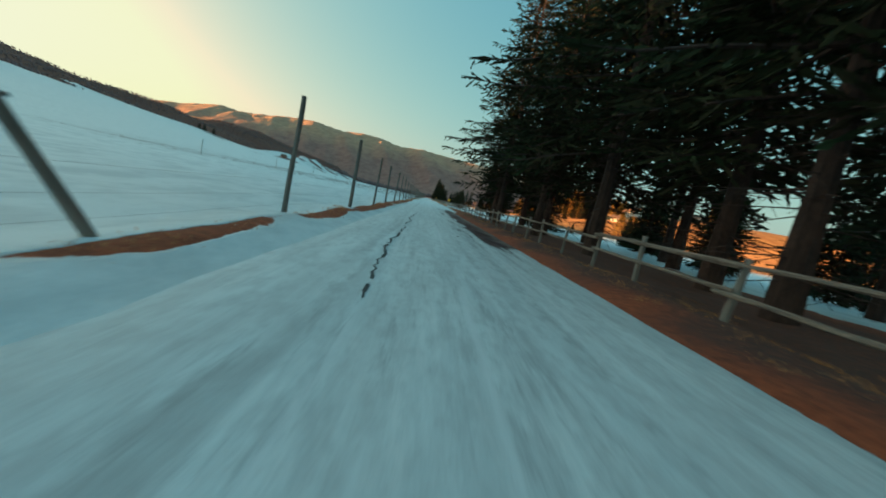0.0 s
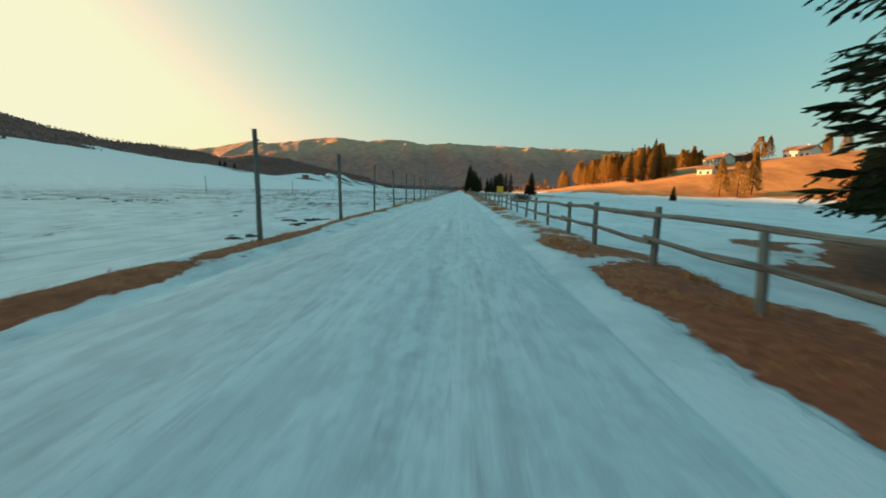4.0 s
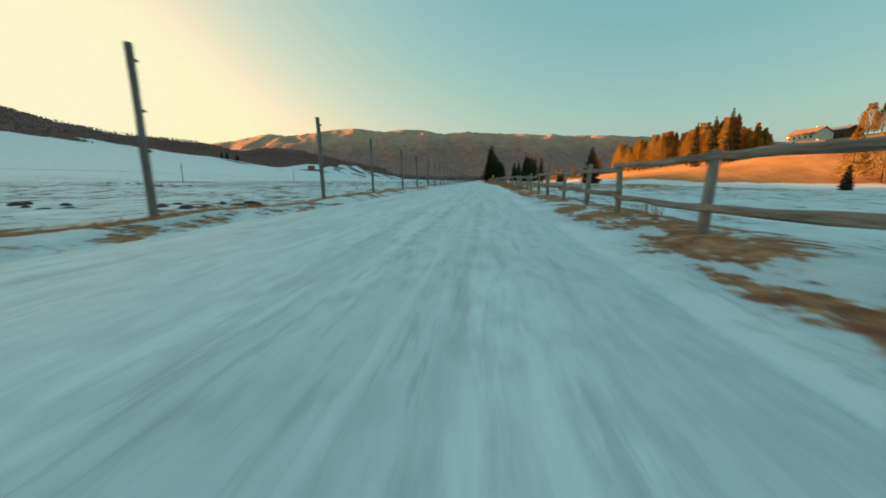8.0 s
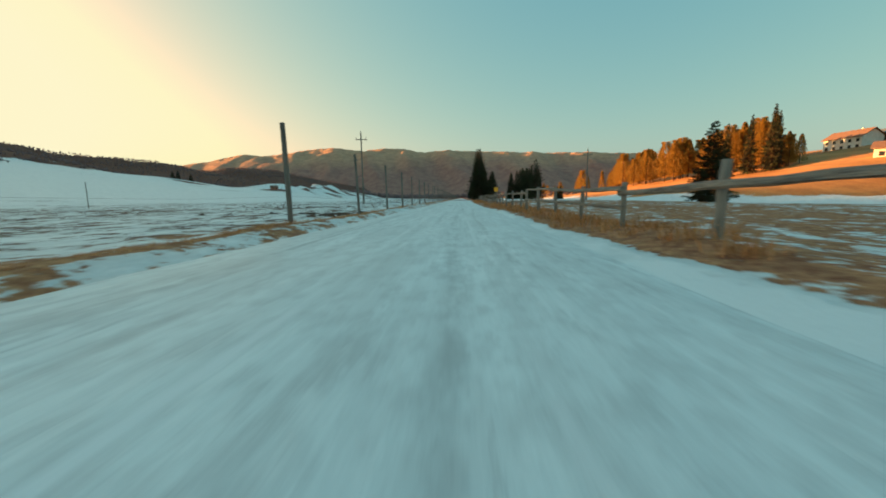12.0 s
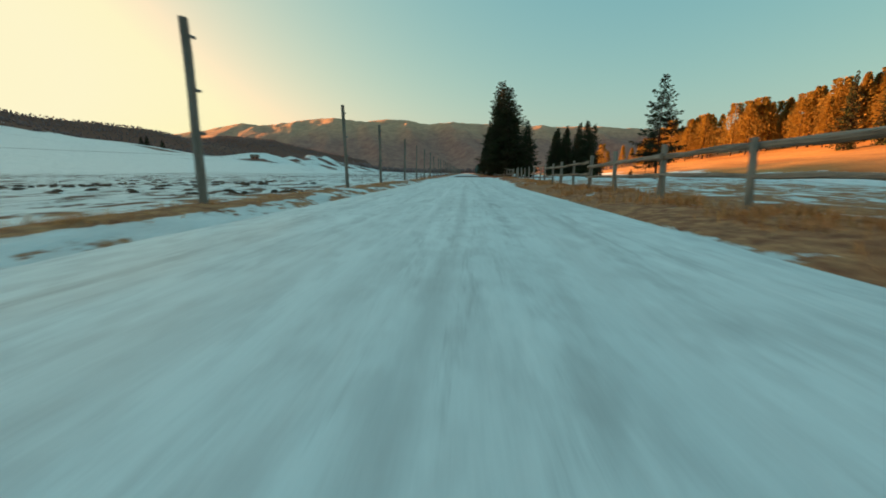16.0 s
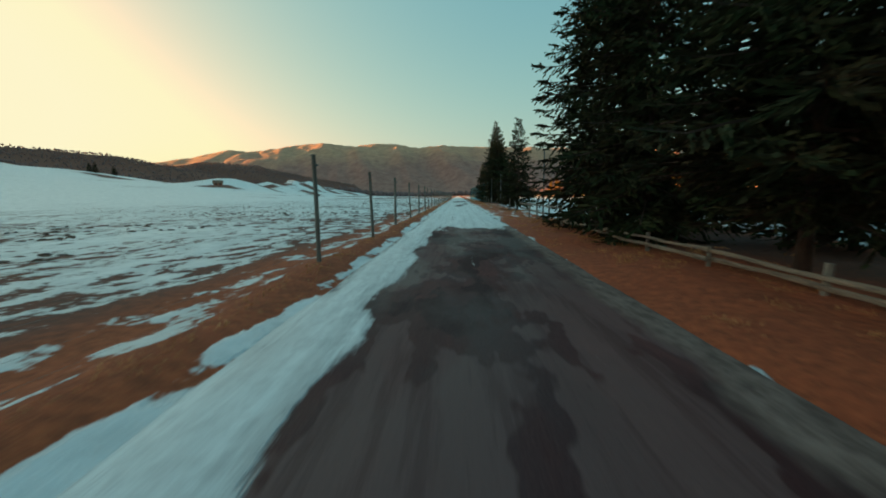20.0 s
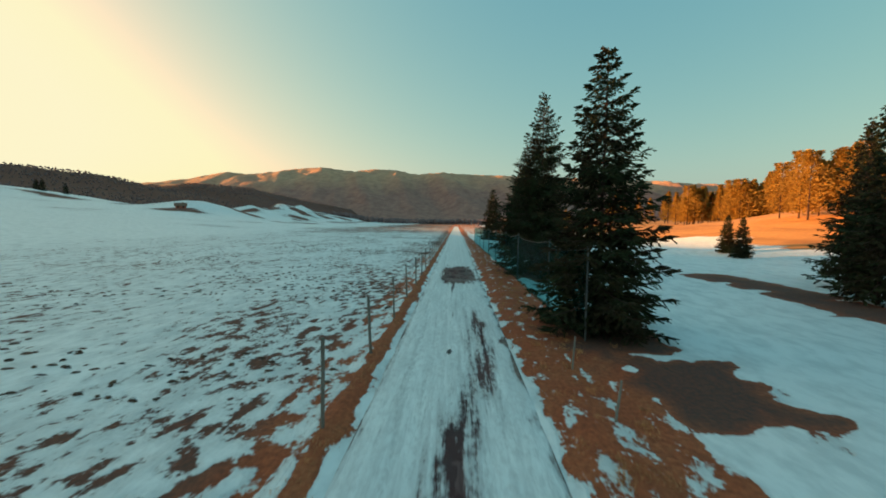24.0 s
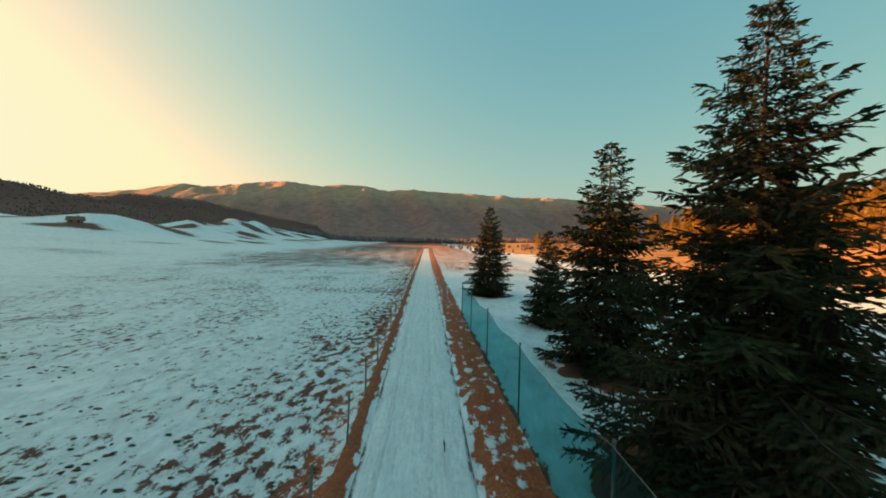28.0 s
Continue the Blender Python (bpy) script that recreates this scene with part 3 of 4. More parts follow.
def road_cover(x, y):
    c = 0.92 + 0 * x
    c = c - 0.60 * bare_patch(x, y, 10.5, 35.5, 0.5, 2.2, 0.2) - 0.60 * bare_patch(x, y, 33, 40, 1.02, 2.2, 0.15) - 0.30 * bare_patch(x, y, 8, 41, -0.25, 1.2, 0.32)
    c = c - 0.70 * bare_patch(x, y, 235.5, 256.5, -1.95, 1.9, 0.25)
    for y0, y1, x0, x1, k in ((288, 298, -1.2, -0.2, 0.38), (286, 299, -1.6, 0.3, 0.14), (298, 308, 0.0, 0.85, 0.38), (297, 310, -0.6, 1.0, 0.14), (317.5, 330, -2.0, 1.15, 0.62)):
        c = c - k * bare_patch(x, y, y0, y1, x0, x1, 0.5, 3.4)
    c = c - 0.5 * smooth01(1.2, 1.6, x + 0.2 * wave_noise(x, y, 2.2, 43)) * smooth01(225, 235, y)
    c = c - 0.35 * smooth01(-2.5, -3.0, x) * smooth01(225, 240, y)
    c = c - 0.62 * bare_patch(x, y, 174.4, 175.15, -1.08, -0.68, 0.12, 0.5)
    # wheel line worn dark down the middle after the trees
    c = c - 0.42 * np.exp(-((x + 0.85 + 0.05 * wave_noise(x * 0, y, 9, 44)) / 0.07) ** 2) * smooth01(303, 309, y) * (1 - smooth01(317, 321, y))
    return c


def road_gravel(x, y):
    return smooth01(0.95, 1.25, x + 0.16 * wave_noise(x, y, 1.8, 45))


structure("road", grid_mesh("road", np.linspace(ROAD_L, ROAD_R, 40), np.array(list(np.arange(-20, 440, 0.4)) + spread(441, 700, 1, 1.1)), road_height, M_ROAD, {"cover": road_cover, "gravel": road_gravel}))


def road_marks():
    """A long crack in the packed snow and melted footprints that show the dark road."""
    rn = np.random.RandomState(17)
    verts, faces = [], []
    y, x = 3.0, -1.75
    while y < 19.6:
        step = rn.uniform(0.10, 0.35)
        nx = x + rn.uniform(-0.05, 0.05) + 0.25 * (-1.85 - x)
        if rn.random() < 0.8:
            w = rn.uniform(0.008, 0.028)
            b = len(verts)
            for px, py in ((x - w, y), (x + w, y), (nx + w, y + step), (nx - w, y + step)):
                verts.append((px, py, float(road_height(np.array(px), np.array(py))) + 0.005))
            faces.append((b, b + 1, b + 2, b + 3))
        x, y = nx, y + step
    prints = [(-1.2 + 0.05 * math.sin(i * 2.4), yy, 0.04 + 0.02 * rn.rand(), 0.10 + 0.05 * rn.rand()) for i, yy in enumerate((262.3, 263.9, 264.6, 266.1, 268, 270, 272.2, 276, 280.5, 285))]
    prints += [(-0.85, 302, 0.10, 0.3), (0.85, 378, 0.07, 0.24), (0.5, 352, 0.05, 0.5), (-0.3, 10.5, 0.05, 0.1), (-1.4, 27.05, 0.008, 0.12)]
    for px, py, rx, ry in prints:
        b = len(verts)
        for k in range(14):
            a = k * 0.4488
            q = 1 + rn.uniform(-0.4, 0.4)
            vx, vy = px + math.cos(a) * rx * q, py + math.sin(a) * ry * q
            verts.append((vx, vy, float(road_height(np.array(vx), np.array(vy))) + 0.006))
        faces.append(tuple(range(b, b + 14)))
    return mesh_from("road_marks", verts, faces, grainy("dark_melt_marks", (0.03, 0.028, 0.03), (0.10, 0.085, 0.08), 9.0, 0.7, None, 0.0))


structure("road_marks", road_marks())


# ---------------------------------------------------------------- far mountains
def skyline(x):
    return np.interp(x, [-2600, -1900, -1660, -1470, -1390, -1300, -1130, -960, -800, -690, -620, -480, -360, -230, -80, 120, 420, 700, 1000, 1500, 2300, 2600],
                    [200, 236, 262, 296, 304, 288, 300, 326, 330, 312, 306, 322, 312, 286, 300, 290, 276, 268, 262, 236, 205, 190])


def mountain_height(x, y):
    up = smooth01(1750, 2560, y)
    down = 1 - 0.35 * smooth01(2620, 3100, y)
    lean = x + 0.35 * (y - 2560)
    spur = np.clip(1.25 * np.abs(wave_noise(lean, y * 0.22, 600, 53)) + 0.22 * np.abs(wave_noise(lean, y * 0.35, 210, 54)), 0, 1.35)
    body = up ** 0.8 * (1 - 0.55 * spur * (1 - up) ** 0.5) * down
    return skyline(x) * body + wave_noise(x, y, 260, 51) * 14 * up * (1 - smooth01(2350, 2560, y)) + wave_noise(x, y, 90, 52) * 4 * up - 3 * (1 - smooth01(1750, 1850, y))


structure("mountain_backdrop", grid_mesh("mountain_backdrop", np.arange(-3000, 3001, 18.0), np.concatenate([np.arange(1740, 2640, 14.0), np.arange(2650, 3300, 60.0)]), mountain_height, M_MOUNT, {"height": lambda x, y: mountain_height(x, y) / 320}))


def z_at(x, y):
    return float(land(np.array([x]), np.array([y]))[0])


# ---------------------------------------------------------------- wire fence on the field side
def left_post_y(k):
    y = 75.25 + 5.06 * k
    return y + float(np.interp(y, [4.4, 9.5, 14.5, 19.6, 24.65, 29.7, 34.8, 39.8, 44.9, 50, 60, 75, 100.5, 105.6, 110.7, 115.7, 126, 136, 146.1, 151.2, 157, 182, 196.7, 201.8, 207, 212, 222, 232, 237, 242, 247, 257, 262, 293], [-1.3, -2.25, -2.3, -2.5, -2.15, -1.9, -1.75, -1.1, -0.5, 0.2, 0.4, 0, 0.0, 0.5, 0.4, 1.2, 1.2, 0.6, 0.3, 1.0, 1.5, 0.5, -0.18, 0.5, -0.4, 0.4, -0.7, -0.75, -0.2, -0.4, 0.2, -0.3, 0.3, -1.5]))


def wire_fence():
    ob = thing("wire_fence", FENCE_L, 0, 0, "tall wire fence with dark weathered wooden posts", "fence")
    kinds = [log_mesh("post", 2.55, 0.048 + 0.005 * (i % 3), M_POST, "z", 100 + i, 7, 6, 0.10, 0.12, 0.008) for i in range(6)]
    knob = bmesh.new()
    bmesh.ops.create_cone(knob, cap_ends=True, segments=6, radius1=0.022, radius2=0.016, depth=0.06, matrix=Matrix.Rotation(radians(90), 4, "X"))
    knob_me = bpy.data.meshes.new("insulator")
    knob.to_mesh(knob_me)
    knob.free()
    knob_me.materials.append(M_IRON)
    rn = random.Random(4)
    ys = [left_post_y(k) for k in range(-17, 72)]
    for i, y in enumerate(ys):
        p = part("post", kinds[i % 6], M_POST, ob)
        p.matrix_local = pose(rn.uniform(-0.05, 0.05) - (0.3 if 5 < y < 9 else 0), y, z_at(FENCE_L, y) - 0.40, rn.uniform(-1.6, 1.6), rn.uniform(-2.2, 1.2), rn.uniform(0, 360))
        if 1 < y < 4:
            p.matrix_local = pose(-0.12, y, z_at(FENCE_L, y) - 0.2, 6, -30, 40)
        if -8 < y < 300:
            for h in (0.85, 1.35, 1.95):
                k = part("insulator", knob_me, M_IRON, p)
                k.matrix_local = pose(0.065, 0, h + 0.4, 0, 0, 90)
    for h in (0.20, 0.38, 0.58):
        verts, faces = [], []
        for i, y in enumerate(ys):
            for yy, sag in ((y, 0), (y + 2.5, -0.02)):
                for a in range(3):
                    verts.append((0.07 + 0.0011 * math.cos(a * 2.09), yy, z_at(FENCE_L, yy) + h + sag + 0.0011 * math.sin(a * 2.09)))
        for i in range(len(verts) // 3 - 1):
            for a in range(3):
                b2 = (a + 1) % 3
                faces.append((3 * i + a, 3 * i + b2, 3 * i + 3 + b2, 3 * i + 3 + a))
        part("wire", mesh_from("wire", verts, faces, M_WIRE), M_WIRE, ob, "thin rusty steel wire")
    return ob


wire_fence()


# ---------------------------------------------------------------- rail fence on the tree side
def fence_x(y):
    """The rail fence wanders a little along the verge."""
    return np.interp(y, [0, 45, 72, 84, 108, 120, 135, 160, 185, 200, 215, 232, 240, 250, 262], [3.3, 3.1, 3.05, 2.7, 2.75, 2.95, 2.9, 2.65, 2.75, 2.95, 3.8, 4.3, 4.2, 3.8, 3.35])


def rail_fence():
    ob = thing("rail_fence", 0, 0, 0, "low grey weathered wooden fence with split rails", "fence")
    posts = [log_mesh("post", 1.32 + 0.04 * (i % 3), 0.046 + 0.006 * (i % 3), M_RAILPOST, "z", 200 + i, 7, 5, 0.16, 0.10, 0.008) for i in range(6)]
    rails = [log_mesh("rail", 4.62, 0.036 + 0.006 * (i % 3), M_RAIL, "y", 300 + i, 7, 10, 0.24, 0.15, 0.018) for i in range(7)]
    rn = random.Random(8)
    k0 = -56
    for k in range(k0, 71):
        y = 110.85 + 2.2 * k + rn.uniform(-0.12, 0.12)
        if y > 264.6:
            continue
        x, x2 = float(fence_x(y)), float(fence_x(y + 4.4))
        z, z2 = z_at(x, y), z_at(x2, y + 4.4)
        low = float(np.interp(y, [45, 60, 190, 206], [0, 0.14, 0.14, 0]))
        p = part("post", posts[rn.randrange(6)], M_RAILPOST, ob)
        p.matrix_local = pose(x + rn.uniform(-0.04, 0.04), y, z - 0.42 - low - (0.5 if 240 < y < 254 else 0), rn.uniform(-3, 3), rn.uniform(-4, 4), rn.uniform(0, 360))
        if (k - k0) % 2 == 0 and not 216 < y < 228 and y < 261.5:
            for h in ((0.20, 0.30) if 239 < y < 254 else (0.82 - low,) if 118 < y < 149 else (0.82 - low, 0.43 - low * 0.7)):
                r = part("rail", rails[rn.randrange(7)], M_RAIL, ob)
                r.matrix_local = pose(x - 0.075 + rn.uniform(-0.015, 0.015), y - 0.1, z + h + rn.uniform(-0.04, 0.04), math.degrees(math.atan((z2 - z) / 4.4)) + rn.uniform(-0.6, 0.6), rn.choice((0, 0, 180)), -math.degrees(math.atan((x2 - x) / 4.4)) + rn.uniform(-0.5, 0.5))
    return ob


rail_fence()


# ---------------------------------------------------------------- spruces
def limb(verts, faces, p0, p1, r0, r1, sides=4):
    d = (p1 - p0).normalized()
    u = d.orthogonal().normalized()
    w = d.cross(u)
    b = len(verts)
    for p, r in ((p0, r0), (p1, r1)):
        for k in range(sides):
            a = 2 * math.pi * k / sides
            verts.append(p + u * (math.cos(a) * r) + w * (math.sin(a) * r))
    for k in range(sides):
        faces.append((b + k, b + (k + 1) % sides, b + sides + (k + 1) % sides, b + sides + k))


def spruce_meshes(seed, height, width, clear, dens=1.0, droop=0.35, ragged=0.25, fine=1.0, taper=0.85):
    """Trunk and crown of a spruce: whorls of drooping boughs set with needle sprays."""
    rn = random.Random(seed)
    tv, tf = [], []
    steps, sides = 9, 8
    for i in range(steps + 1):
        s = i / steps
        r = max(0.0092 * height * (1 - s) ** 0.9 + 0.01, 0.01) * (1.35 if i == 0 else 1)
        for k in range(sides):
            a = 2 * math.pi * k / sides
            q = 1 + rn.uniform(-0.08, 0.08)
            tv.append(Vector((math.cos(a) * r * q + 0.03 * math.sin(s * 5 + seed), math.sin(a) * r * q + 0.03 * math.cos(s * 4), s * height - 0.25 * (1 - s))))
    for i in range(steps):
        for k in range(sides):
            a, b2 = i * sides + k, i * sides + (k + 1) % sides
            tf.append((a, b2, b2 + sides, a + sides))
    nr = np.random.RandomState(seed)
    quads = []
    z = clear
    while z < height * 0.985:
        s = (z - clear) / (height - clear)
        reach = width * ((1 - s) ** taper) * (0.55 + 0.45 * min(1, s * 6 + 0.35)) + 0.12
        n = max(4, int((7 if s < 0.75 else 5) * dens + rn.random()))
        a0 = rn.uniform(0, 6.28)
        for k in range(n):
            L = reach * rn.uniform(1 - ragged * 1.6, 1 + ragged * 0.6)
            if rn.random() < 0.05:
                L *= 0.4
            a = a0 + 6.28 * k / n + rn.uniform(-0.3, 0.3)
            out = np.array((math.cos(a), math.sin(a), 0.0))
            side = np.array((-math.sin(a), math.cos(a), 0.0))
            rise = 0.30 * (s - 0.35) + rn.uniform(-0.08, 0.08)
            q5 = np.linspace(0, 1, 5)
            pts = out[None, :] * (L * q5)[:, None]
            pts[:, 2] = z + rn.uniform(-0.2, 0.2) + L * (rise * q5 - droop * q5 ** 2 * (1 - 0.6 * s) + 0.30 * q5 ** 3) + nr.uniform(-0.04, 0.04, 5)
            for j in range(4):
                limb(tv, tf, Vector(pts[j]), Vector(pts[j + 1]), 0.014 * L * (1 - j / 4.5) + 0.006, 0.014 * L * (1 - (j + 1) / 4.5) + 0.004, 3)
            m = max(5, int(L * 11 * dens * fine))
            q = 0.12 + 0.88 * (np.arange(m) + nr.random_sample(m) * 0.7) / m
            q = np.minimum(q, 1.0)
            base = np.stack([np.interp(q, q5, pts[:, c]) for c in range(3)], -1)
            for sg in (-1, 1):
                tw = np.minimum((0.40 * L * (1.08 - q) + 0.16) * nr.uniform(0.6, 1.25, m), 1.1)
                d = side * sg * nr.uniform(0.6, 1.0, (m, 1)) + out * nr.uniform(0.35, 0.9, (m, 1))
                d[:, 2] = nr.uniform(-0.75, 0.38, m)
                d /= np.linalg.norm(d, axis=1)[:, None]
                tip = base + d * tw[:, None]
                tip[:, 2] -= 0.12 * tw
                for c in range(6 if fine > 0.4 else 3):
                    b0 = base + (tip - base) * (c * (0.15 if fine > 0.4 else 0.18))
                    e0 = base + (tip - base) * min(1.0, c * (0.15 if fine > 0.4 else 0.18) + (0.46 if fine > 0.4 else 0.62))
                    w2 = nr.uniform(-1, 1, (m, 3)) - np.array((0, 0, 0.3))
                    w2 = w2 / np.linalg.norm(w2, axis=1)[:, None] * ((0.022 + 0.030 * tw) * fine ** -0.6 * (1.0 if fine > 0.4 else 1.35))[:, None]
                    mid = b0 + (e0 - b0) * 0.4
                    quads.append(np.stack([b0, mid + w2, e0, mid - w2 * 0.7], 1))
            e, e3 = pts[4], pts[3]
            for c in range(3):
                w2 = nr.uniform(-0.09, 0.09, 3)
                quads.append(np.stack([e3 * 0.7 + e * 0.3, e * 0.7 + e3 * 0.3 + w2, e + out * 0.16, e * 0.7 + e3 * 0.3 - w2])[None])
        z += (0.34 + 0.10 * rn.random()) * (0.75 + 0.02 * height) * (1.0 - 0.25 * s)
    # dead stubs below the crown
    for _ in range(int(clear * 14)):
        zz, a, L = rn.uniform(0.6, clear + 0.3), rn.uniform(0, 6.28), rn.uniform(0.4, 1.7)
        p0 = Vector((0, 0, zz))
        p1 = p0 + Vector((math.cos(a) * L, math.sin(a) * L, -0.15 * L))
        limb(tv, tf, p0, p1, 0.018, 0.005, 3)
        for _ in range(3):
            q = p0.lerp(p1, rn.uniform(0.3, 1))
            limb(tv, tf, q, q + Vector((rn.uniform(-0.4, 0.4), rn.uniform(-0.4, 0.4), rn.uniform(-0.35, 0.05))), 0.007, 0.003, 3)
    return mesh_from("trunk", tv, tf, M_BARK), quad_mesh("crown", np.concatenate(quads), M_NEEDLE)


SPRUCES = {}


def spruce_kind(key):
    specs = {"tall": (1, 20.0, 4.2, 3.0, 0.66, 0.42, 0.45, 0.6), "tall_b": (2, 21.0, 4.4, 3.6, 0.62, 0.42, 0.5, 0.6), "tall_far": (9, 20.0, 3.6, 3.0, 0.62, 0.42, 0.5, 0.26),
             "lifted": (8, 12.0, 3.3, 1.5, 1.1, 0.36, 0.26, 0.62), "full": (3, 11.0, 3.4, 0.6, 1.15, 0.40, 0.22, 0.65), "full_far": (10, 11.0, 3.4, 0.7, 1.0, 0.38, 0.28, 0.3),
             "broad": (4, 16.0, 4.8, 0.7, 1.15, 0.33, 0.32, 0.65), "broad_far": (11, 15.0, 4.6, 1.0, 0.9, 0.36, 0.35, 0.3), "slim": (5, 9.0, 2.5, 0.8, 1.1, 0.34, 0.32, 0.7), "open": (16, 9.0, 2.5, 1.6, 0.95, 0.28, 0.34, 0.65), "slim_far": (15, 9.0, 2.5, 0.8, 0.9, 0.34, 0.32, 0.3), "column": (13, 15.0, 3.5, 0.3, 1.0, 0.42, 0.18, 0.55, 0.5),
             "cone": (6, 9.0, 2.5, 0.25, 1.3, 0.34, 0.12, 0.75), "cone_far": (12, 9.0, 2.6, 0.25, 1.5, 0.34, 0.14, 0.34), "small": (7, 4.0, 1.3, 0.2, 1.2, 0.3, 0.2, 0.5)}
    if key not in SPRUCES:
        SPRUCES[key] = (spruce_meshes(*specs[key]), specs[key][1])
    return SPRUCES[key]


def spruce(key, x, y, height, label, group="", rz=0.0, wide=1.0):
    (tm, cm), h0 = spruce_kind(key)
    k = height / h0
    ob = thing("spruce_tree", x, y, z_at(x, y) - 0.05, label, "tree", group, rz)
    for nm, me in (("trunk", tm), ("crown", cm)):
        p = part(nm, me, None, ob)
        p.scale = (k * wide, k * wide, k)
    return ob


rt = random.Random(12)
for i, (x, y) in enumerate(((7.0, -6), (5.6, -1.5), (7.4, 2.5), (5.5, 6.5), (7.3, 10.5), (5.4, 14.5), (7.5, 18.5), (5.5, 22.5), (7.3, 26.5), (4.8, 31.5), (7.4, 33), (5.4, 36.9), (10.5, 7), (10.8, 17), (11.2, 28), (10.2, 37), (15, 12), (15, 24))):
    spruce(("tall", "tall_b")[i % 2] if x < 9 else "tall_far", x, y, rt.uniform(22, 27), "tall dark spruce with bare lower trunk behind the rail fence", "spruces in the roadside row", rt.uniform(0, 360), 1.08)
for x, y, h in ((22, 4, 9), (27, 15, 10), (22.5, 20, 9.5), (21, 27, 9), (26, 33, 10), (20, 34.5, 8.5), (30, 24, 10), (25, 41, 8)):
    spruce("full_far", x, y, h, "bushy dark spruce behind the roadside row", "spruces behind the row", rt.uniform(0, 360), 1.1)
spruce("lifted", 8.6, 53, 11.5, "full dark green spruce standing alone behind the fence", "", 40, 1.22)
spruce("small", 8.2, 51.8, 2.1, "low bushy young spruce at the foot of the lone spruce", "young spruces", 60, 1.6)
spruce("full", 12.6, 46, 14, "broad dark spruce at the end of the row", "", 140, 0.95)
spruce("lifted", 4.5, 239, 10.7, "dense cone-shaped dark spruce at the road edge", "roadside spruce clump", 10, 1.3)
for x, y, h, kd in ((5.5, 243.3, 9.8, "lifted"), (5.1, 246.6, 11.5, "lifted"), (4.8, 251.5, 13, "column"), (5.1, 255.9, 14.8, "column"), (8.4, 249, 8, "full_far"), (9.2, 255, 8, "full_far")):
    spruce(kd, x, y, h, "dark spruce with boughs down to the brown grass", "roadside spruce clump", rt.uniform(0, 360), 0.96)
spruce("slim", 4.5, 274, 8.1, "slender young spruce beside the road", "", 30)
spruce("cone", 6.0, 305.3, 12.8, "dense dark spruce close to the road verge", "", 80, 1.0)
spruce("broad", 7.7, 325, 17.5, "large spruce with sunlit reddish top behind the net", "", 120, 0.93)
spruce("broad", 10.3, 347.5, 17.2, "large spruce with sunlit top behind the net", "", 210, 1.18)
spruce("broad_far", 15.5, 352, 12.5, "bulky dark spruce behind the large one", "", 75, 1.1)
spruce("full", 12.5, 362, 16.3, "dark spruce behind the green net", "", 300, 1.2)
spruce("cone", 12.5, 375, 10.2, "smaller dark spruce in the snow", "", 50, 1.15)
spruce("cone", 10.0, 397, 14.5, "stout dark spruce near the net's end", "", 90, 1.15)
spruce("open", 15.9, 226, 8.5, "slender spruce with open boughs in the snowy meadow", "", 200)
spruce("cone", 25.2, 183.5, 8.0, "dense dark spruce beyond the rail fence", "", 15, 1.1)
for x, y, h, kd in ((14.8, 258, 8.0, "cone_far"), (16.8, 260, 8.6, "full_far"), (19, 256, 9.0, "cone_far"), (21.5, 262, 8.6, "full_far"), (24, 268, 10, "slim_far"), (23, 275, 10.5, "full_far"), (25, 281, 12, "slim_far"), (23.5, 288, 11, "full_far"), (25.5, 294, 12.5, "slim_far"), (24, 301, 12, "full_far"), (26, 307, 13, "slim_far"), (27, 313, 13.5, "full_far"), (32, 319, 14, "broad_far"), (36, 323, 14.5, "broad_far")):
    spruce(kd, x, y, h, "dark spruce in a row across the snowy meadow", "spruces across the meadow", rt.uniform(0, 360), 0.85)
for x, y, h in ((54, 361, 8), (59, 372, 8.5), (70, 175, 4.8), (57, 104, 9), (61, 107, 10), (64, 109, 9.5), (66, 105, 8)):
    spruce("cone_far", x, y, h, "lone spruce on the far meadow", "", rt.uniform(0, 360))
for x, y, h in ((16.3, 241, 1.6), (21, 243, 1.2), (-345, 588, 10), (-355, 592, 8.5), (-338, 600, 9)):
    spruce("small", x, y, h, "small young spruce in the snow", "young spruces", rt.uniform(0, 360))


# ---------------------------------------------------------------- sunlit groves and far woods
def grove_tree_meshes(seed, height, width, slim, clumps):
    rn = random.Random(seed)
    tv, tf, cv, cf = [], [], [], []
    limb(tv, tf, Vector((0, 0, -0.5)), Vector((0, 0, height * 0.9)), 0.012 * height + 0.08, 0.04, 6)
    for _ in range(clumps):
        s = rn.random() ** 0.8
        zz = height * (0.10 + 0.90 * s)
        shape = (1 - s) ** 0.7 if slim else math.sin(min(1, 0.15 + s) * math.pi * 0.92) ** 0.7
        r = width * shape * math.sqrt(rn.random()) * rn.uniform(0.7, 1.1) + 0.15
        a = rn.uniform(0, 6.28)
        c = Vector((math.cos(a) * r, math.sin(a) * r, zz))
        out = Vector((math.cos(a), math.sin(a), rn.uniform(-0.4, 0.5))).normalized()
        side = out.cross(Vector((0, 0, 1))).normalized()
        up = side.cross(out)
        q = height * rn.uniform(0.016, 0.032) * (1000 / clumps) ** 0.4
        for w2 in (side * rn.uniform(0.5, 1) + up * 0.3, up * rn.uniform(0.5, 1) - side * 0.3):
            i0 = len(cv)
            cv += [c - out * q, c + w2 * q * 0.6, c + out * q * 1.2, c - w2 * q * 0.6]
            cf.append((i0, i0 + 1, i0 + 2, i0 + 3))
    return mesh_from("trunk", tv, tf, M_BARK), mesh_from("crown", cv, cf, M_LARCH)


